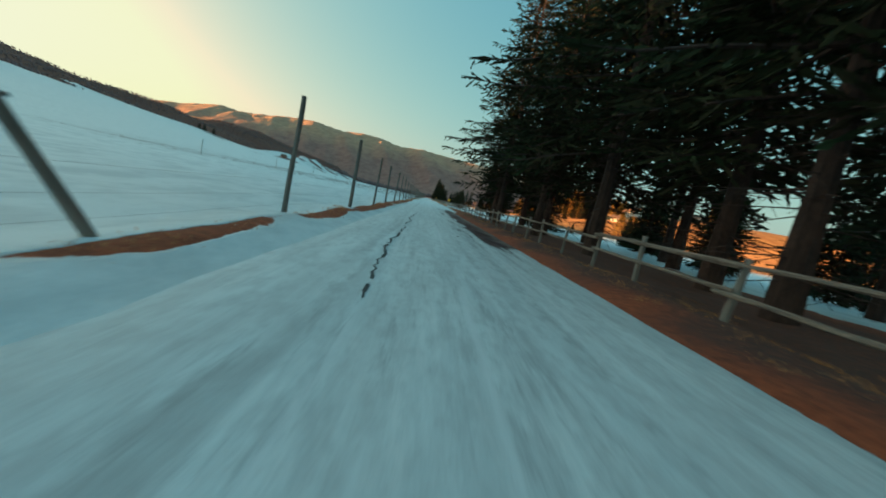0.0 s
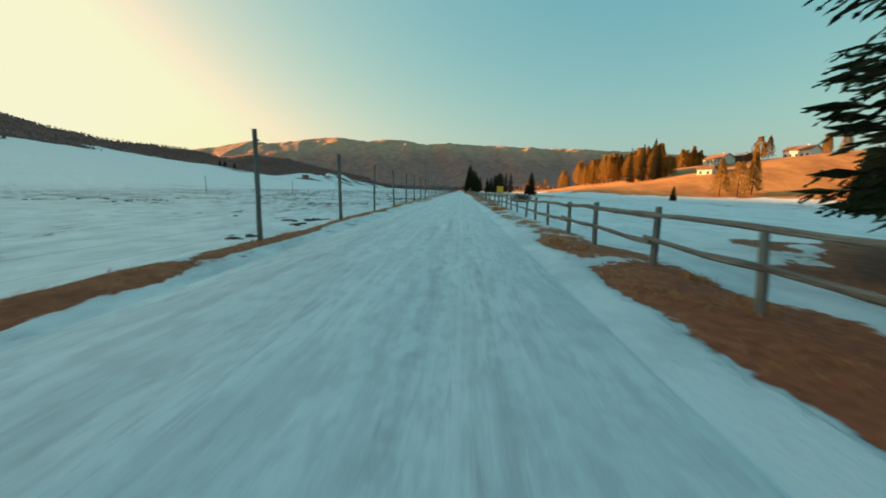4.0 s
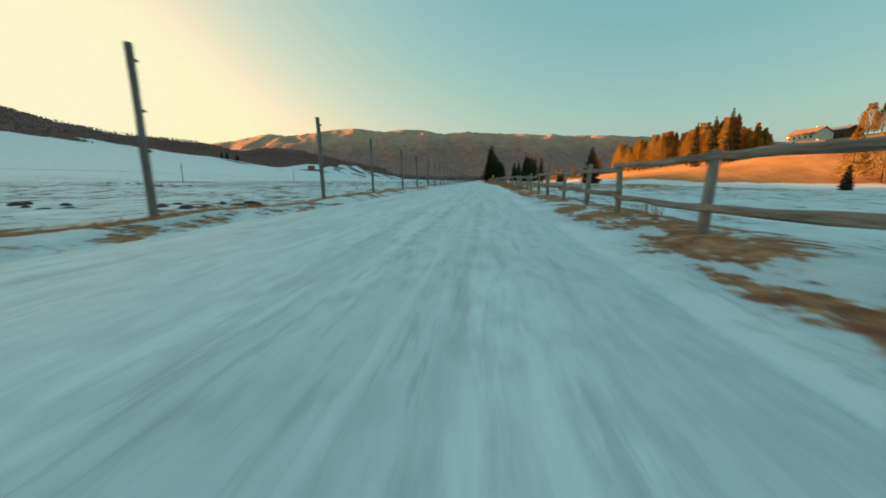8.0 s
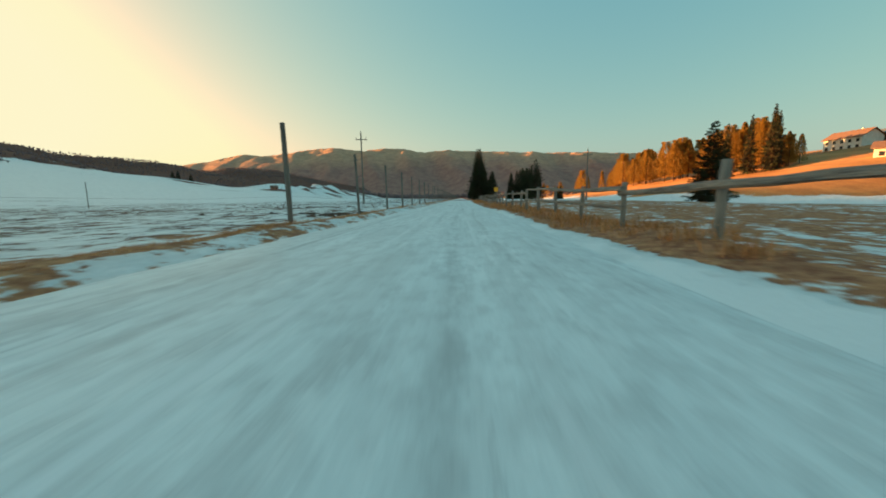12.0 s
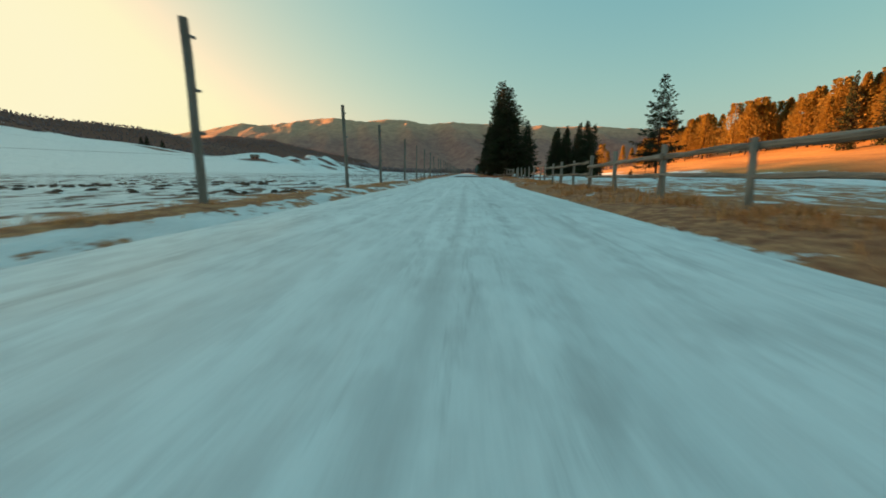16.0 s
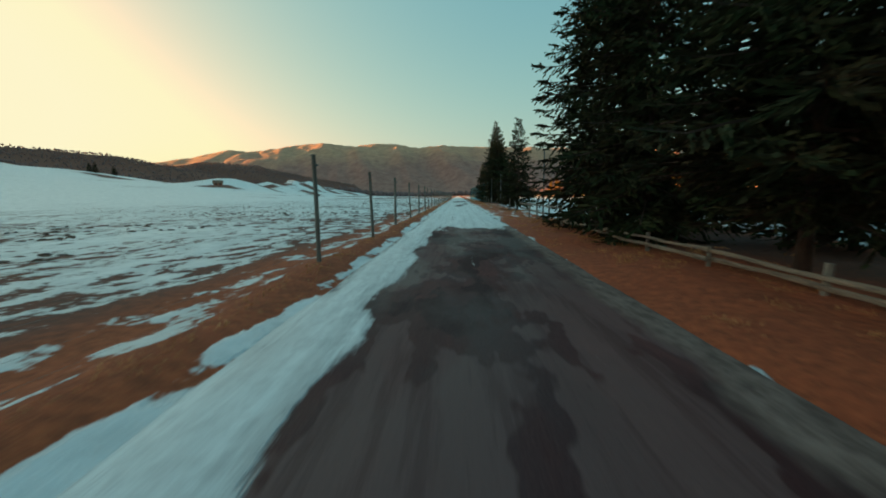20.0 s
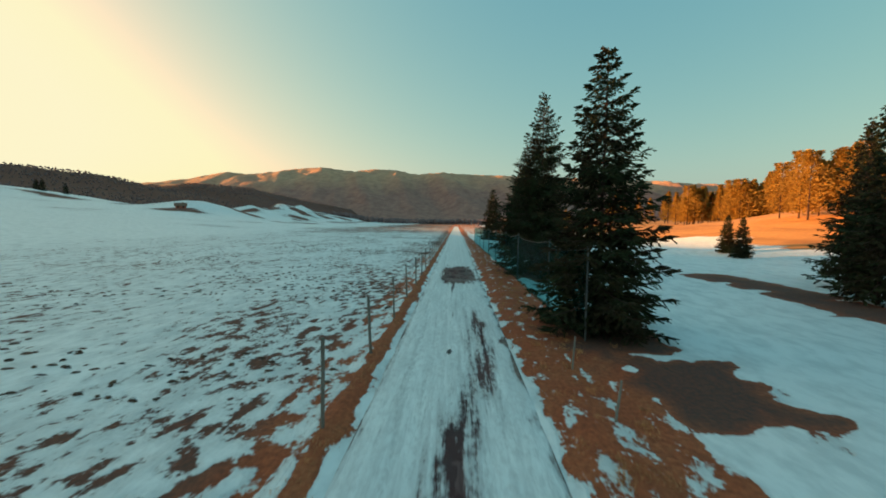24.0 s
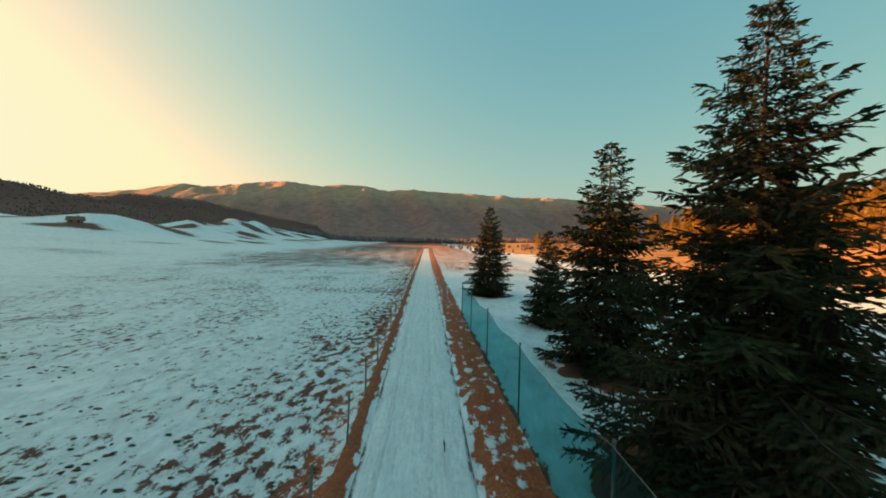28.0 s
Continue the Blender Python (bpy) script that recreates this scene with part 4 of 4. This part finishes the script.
GROVE = [grove_tree_meshes(400 + i, 30, (7.6, 6.2, 8.8, 6.8)[i % 4], i % 4 != 2, 1800 if i < 4 else 750) for i in range(8)]


def grove_tree(x, y, h, group):
    tm, cm = GROVE[rt.randrange(4) + (4 if y > 440 else 0)]
    ob = thing("conifer_tree", x, y, z_at(x, y) - 0.2, "tall conifer glowing orange in the low sun", "tree", group, rt.uniform(0, 360))
    for nm, me in (("trunk", tm), ("crown", cm)):
        part(nm, me, None, ob).scale = (h / 30,) * 3


def grove(n, x0, x1, y0, y1, h0, h1, group):
    for _ in range(n):
        grove_tree(rt.uniform(x0, x1), rt.uniform(y0, y1), rt.uniform(h0, h1), group)


for i in range(58):
    u = (i + rt.random()) / 58
    if 0.27 < u < 0.35:
        continue
    grove_tree(113 + 35 * u + rt.uniform(-5, 20) * (1 - 0.7 * u) - 6 * u, 420 - 95 * u + rt.uniform(-7, 9), rt.uniform(17, 23) + 2 * u, "sunlit grove on the hill")
for x, y, h in ((129, 309, 27), (125, 316, 25), (134, 313, 24), (120, 323, 24), (137, 320, 23)):
    spruce("full_far", x, y, h, "tall dark conifer rising out of the golden grove", "sunlit grove on the hill", rt.uniform(0, 360), 0.6)
grove(9, 137, 148, 311, 328, 10, 15, "sunlit grove on the hill")
grove(4, 206, 219, 322, 338, 11, 17, "trees beside the farmhouse")
grove(3, 256, 270, 322, 338, 15, 20, "trees beside the farmhouse")
for x, y, h in ((127, 239, 18.5), (132, 234, 17), (140, 236, 20.5)):
    grove_tree(x, y, h, "trees at the meadow's edge")
for i in range(96):
    u = (i + rt.random()) / 96
    grove_tree(163 + 75 * u + rt.uniform(-4, 34), 578 - 112 * u + rt.uniform(-6, 30), rt.uniform(22, 31) + 5 * u, "sunlit wood beyond the meadow")
grove(18, 170, 300, 640, 760, 22, 34, "sunlit wood beyond the meadow")
grove(10, 120, 190, 700, 760, 14, 22, "sunlit wood beyond the meadow")


def far_wood(name, count, place, hmin, hmax, label, seed):
    """Thousands of far bare trees as one mass of small crowns."""
    rn = np.random.RandomState(seed)
    x, y = place(rn, count)
    count = len(x)
    z = land(x, y)
    h = rn.uniform(hmin, hmax, count)
    r = h * rn.uniform(0.34, 0.62, count)
    verts = np.zeros((count, 16, 3))
    for lev, (hf, rr) in enumerate(((0.05, 0.55), (0.38, 1.0), (0.75, 0.65))):
        for k in range(5):
            a = 1.2566 * k + hf * 3 + rn.uniform(-0.3, 0.3, count)
            q = rr * r * rn.uniform(0.7, 1.2, count)
            verts[:, lev * 5 + k] = np.stack([x + np.cos(a) * q, y + np.sin(a) * q, z + h * hf], -1)
    verts[:, 15] = np.stack([x + rn.uniform(-0.3, 0.3, count), y, z + h], -1)
    one = [(lev * 5 + k, lev * 5 + (k + 1) % 5, lev * 5 + 5 + (k + 1) % 5, lev * 5 + 5 + k) for lev in range(2) for k in range(5)]
    tip = [(10 + k, 10 + (k + 1) % 5, 15) for k in range(5)]
    faces = [tuple(b + v for v in f) for b in range(0, 16 * count, 16) for f in one + tip]
    return tagged(new(name, mesh_from(name, verts.reshape(-1, 3).tolist(), faces, M_FARWOOD)), label, "wood", kind="stuff")


def ridge_place(rn, n):
    y = rn.uniform(-100, 2150, n)
    crest = ridge_crest(y)
    u = np.where(rn.rand(n) < 0.45, rn.rand(n) ** 3, np.where(rn.rand(n) < 0.4, 1 - 0.25 * rn.rand(n), rn.rand(n)))
    x = wood_edge(crest * 0.55, y) + 15 + u * (crest - 45 - wood_edge(crest * 0.55, y))
    keep = x < wood_edge(x, y) + rn.normal(0, 6, n)
    return x[keep], y[keep]


far_wood("ridge_wood", 16500, ridge_place, 1.5, 3.4, "leafless brown wood covering the long ridge", 61)
far_wood("valley_end_wood", 900, lambda rn, n: (rn.uniform(-330, 500, n), rn.uniform(1180, 1500, n)), 8, 15, "dark wood along the valley's far end", 62)
far_wood("field_bushes", 90, lambda rn, n: (rn.uniform(25, 170, n), rn.uniform(620, 900, n)), 2, 5, "scattered brown bushes on the far meadow", 63)


# ---------------------------------------------------------------- poles, signs, stakes
def utility_pole(x, y, h, rz):
    ob = thing("utility_pole", x, y, z_at(x, y) - 0.3, "wooden power pole with a crossarm standing in the meadow", "utility pole", "power poles", rz)
    part("pole", log_mesh("pole", h + 0.3, 0.13, M_POST, "z", 500 + int(x), 9, 6, 0.03, 0.35, 0.004), M_POST, ob)
    part("crossarm", bm_box(bmesh.new(), (0, 0.12, h - 0.55), (1.5, 0.09, 0.11), 0, 0.01), M_POST, ob)
    for dx in (-0.62, 0.0, 0.62):
        bm = bmesh.new()
        z0 = h - 0.45 if dx else h + 0.32
        bmesh.ops.create_cone(bm, cap_ends=True, segments=8, radius1=0.02, radius2=0.02, depth=0.22, matrix=Matrix.Translation((dx, 0.12 if dx else 0, z0)))
        bmesh.ops.create_cone(bm, cap_ends=True, segments=8, radius1=0.06, radius2=0.035, depth=0.12, matrix=Matrix.Translation((dx, 0.12 if dx else 0, z0 + 0.14)))
        part("insulator", bm, M_IRON, ob)
    return ob


utility_pole(-13.2, 194, 9.3, 12)
utility_pole(20.0, 205.4, 8.0, -8)


def marker_post(x, y, h):
    ob = thing("marker_pole", x, y, z_at(x, y) - 0.2, "thin weathered wooden pole standing in the snow", "pole", "field poles")
    part("shaft", log_mesh("shaft", h + 0.2, 0.06, M_POST, "z", 600 + int(y), 6, 3, 0.08, 0.2, 0.01), M_POST, ob)


for y in (80, 117, 153, 189):
    marker_post(-49 + 0.01 * y, y, 3.3)


def yellow_sign(x, y, z, w, h, rz):
    ob = thing("yellow_sign", x, y, z_at(x, y) - 0.3, "yellow sheet sign on a thin wooden pole by the fence", "sign", "yellow signs", rz)
    part("pole", log_mesh("pole", z + h / 2 + 0.3, 0.03, M_RAILPOST, "z", 700 + int(y), 6, 3, 0.05, 0.1, 0.004), M_RAILPOST, ob)
    bm = bm_box(bmesh.new(), (0, -0.045, z + 0.3), (w, 0.012, h), 0, 0.004)
    part("panel", bm, M_YELLOW, ob)
    bm = bmesh.new()
    for dz in (-h * 0.3, h * 0.3):
        bmesh.ops.create_cone(bm, cap_ends=True, segments=6, radius1=0.012, radius2=0.012, depth=0.012, matrix=Matrix.Translation((0, -0.055, z + 0.3 + dz)) @ Matrix.Rotation(radians(90), 4, "X"))
    part("bolt", bm, M_IRON, ob)


yellow_sign(3.3, 77.7, 1.2, 0.5, 0.45, 0)
yellow_sign(3.5, 182.6, 1.38, 0.40, 0.43, 8)
yellow_sign(6.1, 262, 1.53, 0.55, 0.55, 5)

def stump(x, y, h):
    ob = thing("wooden_stump", x, y, z_at(x, y) - 0.1, "thick grey-blue cut post behind the rail fence", "post")
    part("trunk", log_mesh("trunk", h + 0.1, 0.12, M_RAILPOST, "z", 905, 9, 4, 0.10, 0.08, 0.004), M_RAILPOST, ob)
    return ob


stump(4.75, 41.1, 0.62)
marker_post(4.25, 41.6, 1.25)

STAKES = [log_mesh("shaft", 1.25 + 0.1 * i, 0.035, M_RAILPOST, "z", 800 + i, 6, 3, 0.12, 0.15, 0.008) for i in range(3)]
rs = random.Random(5)
for i, y in enumerate((268.5, 272.4, 277, 281.5, 286, 289.5, 293, 297, 300.5)):
    ob = thing("stake", 3.4 + rs.uniform(-0.15, 0.25), y, z_at(3.4, y) - 0.3, "short grey wooden stake in the brown verge", "stake", "verge stakes", rs.uniform(0, 360))
    p = part("shaft", STAKES[i % 3], M_RAILPOST, ob)
    p.matrix_local = pose(0, 0, 0, rs.uniform(-6, 6), rs.uniform(-6, 6), 0)


# ---------------------------------------------------------------- green windbreak net and its poles
def net_pole(x, y, h):
    ob = thing("net_pole", x, y, z_at(x, y) - 0.3, "tall thin metal pole beside the verge", "pole", "net poles")
    bm = bmesh.new()
    bmesh.ops.create_cone(bm, cap_ends=True, segments=8, radius1=0.045, radius2=0.04, depth=h + 0.3, matrix=Matrix.Translation((0, 0, (h + 0.3) / 2)))
    part("shaft", bm, M_IRON, ob)
    bm = bmesh.new()
    bmesh.ops.create_cone(bm, cap_ends=True, segments=8, radius1=0.06, radius2=0.06, depth=0.05, matrix=Matrix.Translation((0, 0, h + 0.31)))
    part("cap", bm, M_IRON, ob)
    return x, y


net_x = lambda y: 4.9 - 0.012 * (y - 300)
for y in (262.5, 290.7):
    net_pole(4.2 if y < 270 else 4.9, y, 4.0)
NET_Y = [303.6, 309.7, 319.8, 327, 336, 345, 354, 363, 372, 380]
for y in NET_Y:
    net_pole(net_x(y), y, 4.0)


def windbreak_net():
    ob = thing("windbreak_net", net_x(303.6), 303.6, 0, "long green translucent windbreak net hung between poles", "net")
    for a, b2 in zip(NET_Y[:-1], NET_Y[1:]):
        verts, faces, nu, nv = [], [], 12, 10
        for i in range(nu + 1):
            u = i / nu
            y = a + (b2 - a) * u
            sag = 0.28 * math.sin(u * math.pi)
            for j in range(nv + 1):
                v = j / nv
                z = z_at(net_x(y), y) + 0.06 + v * (3.85 - sag)
                verts.append((net_x(y) - net_x(303.6) - 0.06 + 0.05 * math.sin(u * 9 + v * 4 + a), y - 303.6, z))
        for i in range(nu):
            for j in range(nv):
                q = i * (nv + 1) + j
                faces.append((q, q + 1, q + nv + 2, q + nv + 1))
        part("net_panel", mesh_from("net_panel", verts, faces, M_NET, True), M_NET, ob)
        hem, hf = [], []
        for i in range(nu + 1):
            top = Vector(verts[i * (nv + 1) + nv])
            for k in range(4):
                hem.append(top + Vector((0.014 * math.cos(k * 1.571), 0, 0.014 * math.sin(k * 1.571))))
        for i in range(nu):
            for k in range(4):
                hf.append((4 * i + k, 4 * i + (k + 1) % 4, 4 * i + 4 + (k + 1) % 4, 4 * i + 4 + k))
        part("top_rope", mesh_from("top_rope", hem, hf, M_WIRE), M_WIRE, ob, "taut dark rope along the hem")


windbreak_net()


# ---------------------------------------------------------------- farm on the hill
def farmhouse(x, y, w, d, h, rise, rz, wall_mat, roof_mat, label, storeys):
    z = min(z_at(x + a, y + b2) for a in (-w / 2, w / 2) for b2 in (-d / 2, d / 2)) - 0.3
    ob = thing("farmhouse", x, y, z, label, "house", "hill farm buildings", rz)
    part("wall", bm_box(bmesh.new(), (0, 0, h / 2), (w, d, h)), wall_mat, ob)
    for sg in (-1, 1):
        bm = bmesh.new()
        vs = [bm.verts.new(v) for v in ((sg * w / 2, -d / 2, h), (sg * w / 2, d / 2, h), (sg * w / 2, 0, h + rise))]
        f = bm.faces.new(vs)
        r = bmesh.ops.extrude_face_region(bm, geom=[f])
        bmesh.ops.translate(bm, verts=[v for v in r["geom"] if isinstance(v, bmesh.types.BMVert)], vec=(-sg * 0.3, 0, 0))
        part("gable", bm, wall_mat, ob)
        bm = bmesh.new()
        t, o = 0.25, 0.8
        yo = sg * (d / 2 + o)
        zo = h - o * rise / (d / 2)
        vs = [bm.verts.new(v) for v in ((-w / 2 - o, 0, h + rise), (w / 2 + o, 0, h + rise), (w / 2 + o, yo, zo), (-w / 2 - o, yo, zo))]
        f = bm.faces.new(vs)
        r = bmesh.ops.extrude_face_region(bm, geom=[f])
        bmesh.ops.translate(bm, verts=[v for v in r["geom"] if isinstance(v, bmesh.types.BMVert)], vec=(0, 0, t))
        part("roof", bm, roof_mat, ob)
    part("chimney", bm_box(bmesh.new(), (w * 0.2, 0.6, h + rise + 0.2), (0.8, 0.8, 1.3), 0, 0.04), wall_mat, ob)
    for st in range(storeys):
        n = int(w / 3.2)
        for i in range(n):
            wx = -w / 2 + w * (i + 0.5) / n
            win = part("window", bm_box(bmesh.new(), (wx, -d / 2 - 0.02, 1.7 + st * 2.8), (1.3, 0.12, 1.5)), M_TIMBER, ob)
            part("pane", bm_box(bmesh.new(), (wx, -d / 2 - 0.09, 1.7 + st * 2.8), (1.0, 0.04, 1.2)), M_GLASS, win)
    return ob


farmhouse(192, 342, 17, 11, 6.4, 3.4, -84, M_PLASTER, M_ROOF, "large white farmhouse with a brown roof on the sunlit hill", 2)
farmhouse(146, 281, 7.5, 6.5, 3.9, 2.0, -52, M_PLASTER, M_ROOF, "small white outbuilding below the farmhouse", 1)
farmhouse(206, 338, 12, 9, 5.2, 2.0, -84, M_TIMBER, M_SLATE, "long dark barn with a blue-grey roof", 1)
farmhouse(236, 325, 16, 11, 5.0, 3.0, -70, M_PLASTER, M_ROOF, "low white house with a brown roof further along the hill", 1)
farmhouse(-223, 582, 7, 5.5, 2.8, 2.0, 35, M_REDWOOD, M_ROOF, "small reddish cabin on the snowy knoll", 1)


# ---------------------------------------------------------------- uprooted bush behind the fence
def root_bush(x, y, w, h):
    rn = random.Random(77)
    tv, tf = [], []
    for _ in range(260):
        a, s = rn.uniform(0, 6.28), rn.random()
        p0 = Vector((rn.uniform(-0.35, 0.35) * w, rn.uniform(-0.3, 0.3) * w, rn.uniform(0, 0.2) * h))
        p1 = p0 + Vector((math.cos(a) * w * 0.35 * s, math.sin(a) * w * 0.35 * s, h * rn.uniform(0.15, 0.85) * (1 - 0.4 * s)))
        p2 = p1 + Vector((rn.uniform(-0.25, 0.25), rn.uniform(-0.25, 0.25), rn.uniform(-0.1, 0.2)))
        limb(tv, tf, p0, p1, 0.022, 0.012, 3)
        limb(tv, tf, p1, p2, 0.012, 0.004, 3)
    ob = new("dead_bush", mesh_from("dead_bush", tv, tf, M_BARK))
    ob.matrix_world = pose(x, y, z_at(x, y) - 0.05)
    return tagged(ob, "tangled dark dead bush lying behind the fence", "bush")


root_bush(6.5, 87, 2.2, 1.1)


# ---------------------------------------------------------------- dry grass along the verges
def grass_mass(name, count, place, hmin, hmax, label, seed, clump=14):
    rn = np.random.RandomState(seed)
    cx, cy, ch = place(rn, count // clump)
    n = len(cx) * clump
    bx = np.repeat(cx, clump) + rn.normal(0, 0.10, n)
    by = np.repeat(cy, clump) + rn.normal(0, 0.14, n)
    hh = np.repeat(ch, clump) * rn.uniform(hmin, hmax, n)
    bz = land(bx, by) - 0.02
    a = rn.uniform(0, 6.28, n)
    lean = rn.uniform(0.25, 1.1, n) * hh
    dx, dy = np.cos(a), np.sin(a)
    wd = rn.uniform(0.003, 0.007, n)
    knee = np.stack([bx + dx * lean * 0.35, by + dy * lean * 0.35, bz + hh * 0.65], -1)
    tip = np.stack([bx + dx * lean, by + dy * lean, bz + hh * 0.85], -1)
    foot, side = np.stack([bx, by, bz], -1), np.stack([-dy * wd, dx * wd, 0 * wd], -1)
    v = np.concatenate([np.stack([foot + side, foot - side, knee - side * 0.8, knee + side * 0.8], 1), np.stack([knee + side * 0.8, knee - side * 0.8, tip - side * 0.15, tip + side * 0.15], 1)]).astype(np.float32)
    me = quad_mesh(name, v, M_DRY)
    return tagged(new(name, me), label, "grass", kind="stuff")


def right_verge(rn, n):
    y = rn.uniform(-10, 370, n * 3)
    x = fence_x(y) - 0.2 + rn.normal(0, 1, n * 3) * np.interp(y, [230, 250], [0.6, 0.85])
    keep = (x > 1.75) & (ground_cover(x, y) < 0.42)
    x, y = x[keep][:n], y[keep][:n]
    tall = np.interp(y, [0, 45, 70, 130, 165, 230, 240, 300], [0.25, 0.3, 1.4, 1.2, 0.9, 0.8, 0.5, 0.7])
    return x, y, tall * rn.uniform(0.5, 1.3, len(x))


def left_verge(rn, n):
    y = rn.uniform(-10, 360, n * 3)
    x = -3.68 + rn.normal(0, 1, n * 3) * np.interp(y, [0, 40, 60, 160, 172, 185, 195, 225, 235], [0.28, 0.25, 0.1, 0.08, 0.3, 0.3, 0.12, 0.2, 0.35])
    keep = (x < -3.1) & (ground_cover(x, y) < 0.4)
    x, y = x[keep][:n], y[keep][:n]
    return x, y, rn.uniform(0.35, 0.8, len(x))


grass_mass("verge_grass", 75000, right_verge, 0.09, 0.24, "dry straw-coloured grass tussocks along the rail fence", 71, 42)
grass_mass("fence_grass", 30000, left_verge, 0.06, 0.16, "short brown dead grass under the wire fence", 72, 18)


def field_clods(count, seed):
    """Low dark earth clods that poke through the snow of the field."""
    rn = np.random.RandomState(seed)
    x, y = -4.6 - 34 * rn.rand(count * 4) ** 1.6, rn.uniform(55, 440, count * 4)
    few = np.interp(y, [55, 75, 170, 215, 235, 440], [0.10, 0.22, 0.28, 0.6, 0.72, 0.75])
    keep = wave_noise(x * 0.5, y, 19, 91) + 0.5 * wave_noise(x * 0.6, y, 6, 92) > 1.15 - few * 1.1
    x, y = x[keep][:count], y[keep][:count]
    n = len(x)
    w, d, h = rn.uniform(0.06, 0.26, n), rn.uniform(0.05, 0.16, n), rn.uniform(0.025, 0.09, n)
    verts = np.zeros((n, 11, 3))
    for k in range(5):
        a = 1.2566 * k + rn.uniform(-0.3, 0.3, n)
        for ring, (rr, hh) in enumerate(((1.0, -0.02), (0.62, 0.75))):
            q = rr * rn.uniform(0.75, 1.25, n)
            px, py = x + np.cos(a) * w * q, y + np.sin(a) * d * q
            verts[:, ring * 5 + k] = np.stack([px, py, land(px, py) + hh * h], -1)
    verts[:, 10] = np.stack([x, y, land(x, y) + h], -1)
    one = [(k, (k + 1) % 5, 5 + (k + 1) % 5, 5 + k) for k in range(5)] + [(5 + k, 5 + (k + 1) % 5, 10) for k in range(5)]
    faces = [tuple(b + v for v in f) for b in range(0, 11 * n, 11) for f in one]
    soil = grainy("dark_meadow_soil", (0.045, 0.024, 0.017), (0.15, 0.070, 0.038), 6.0, 0.95, None, 0.4, 0.01, 0.4)
    return tagged(new("field_clods", mesh_from("field_clods", verts.reshape(-1, 3).tolist(), faces, soil, True)), "small dark clods of earth and turf in the snow", "clod", kind="stuff")


field_clods(3600, 93)
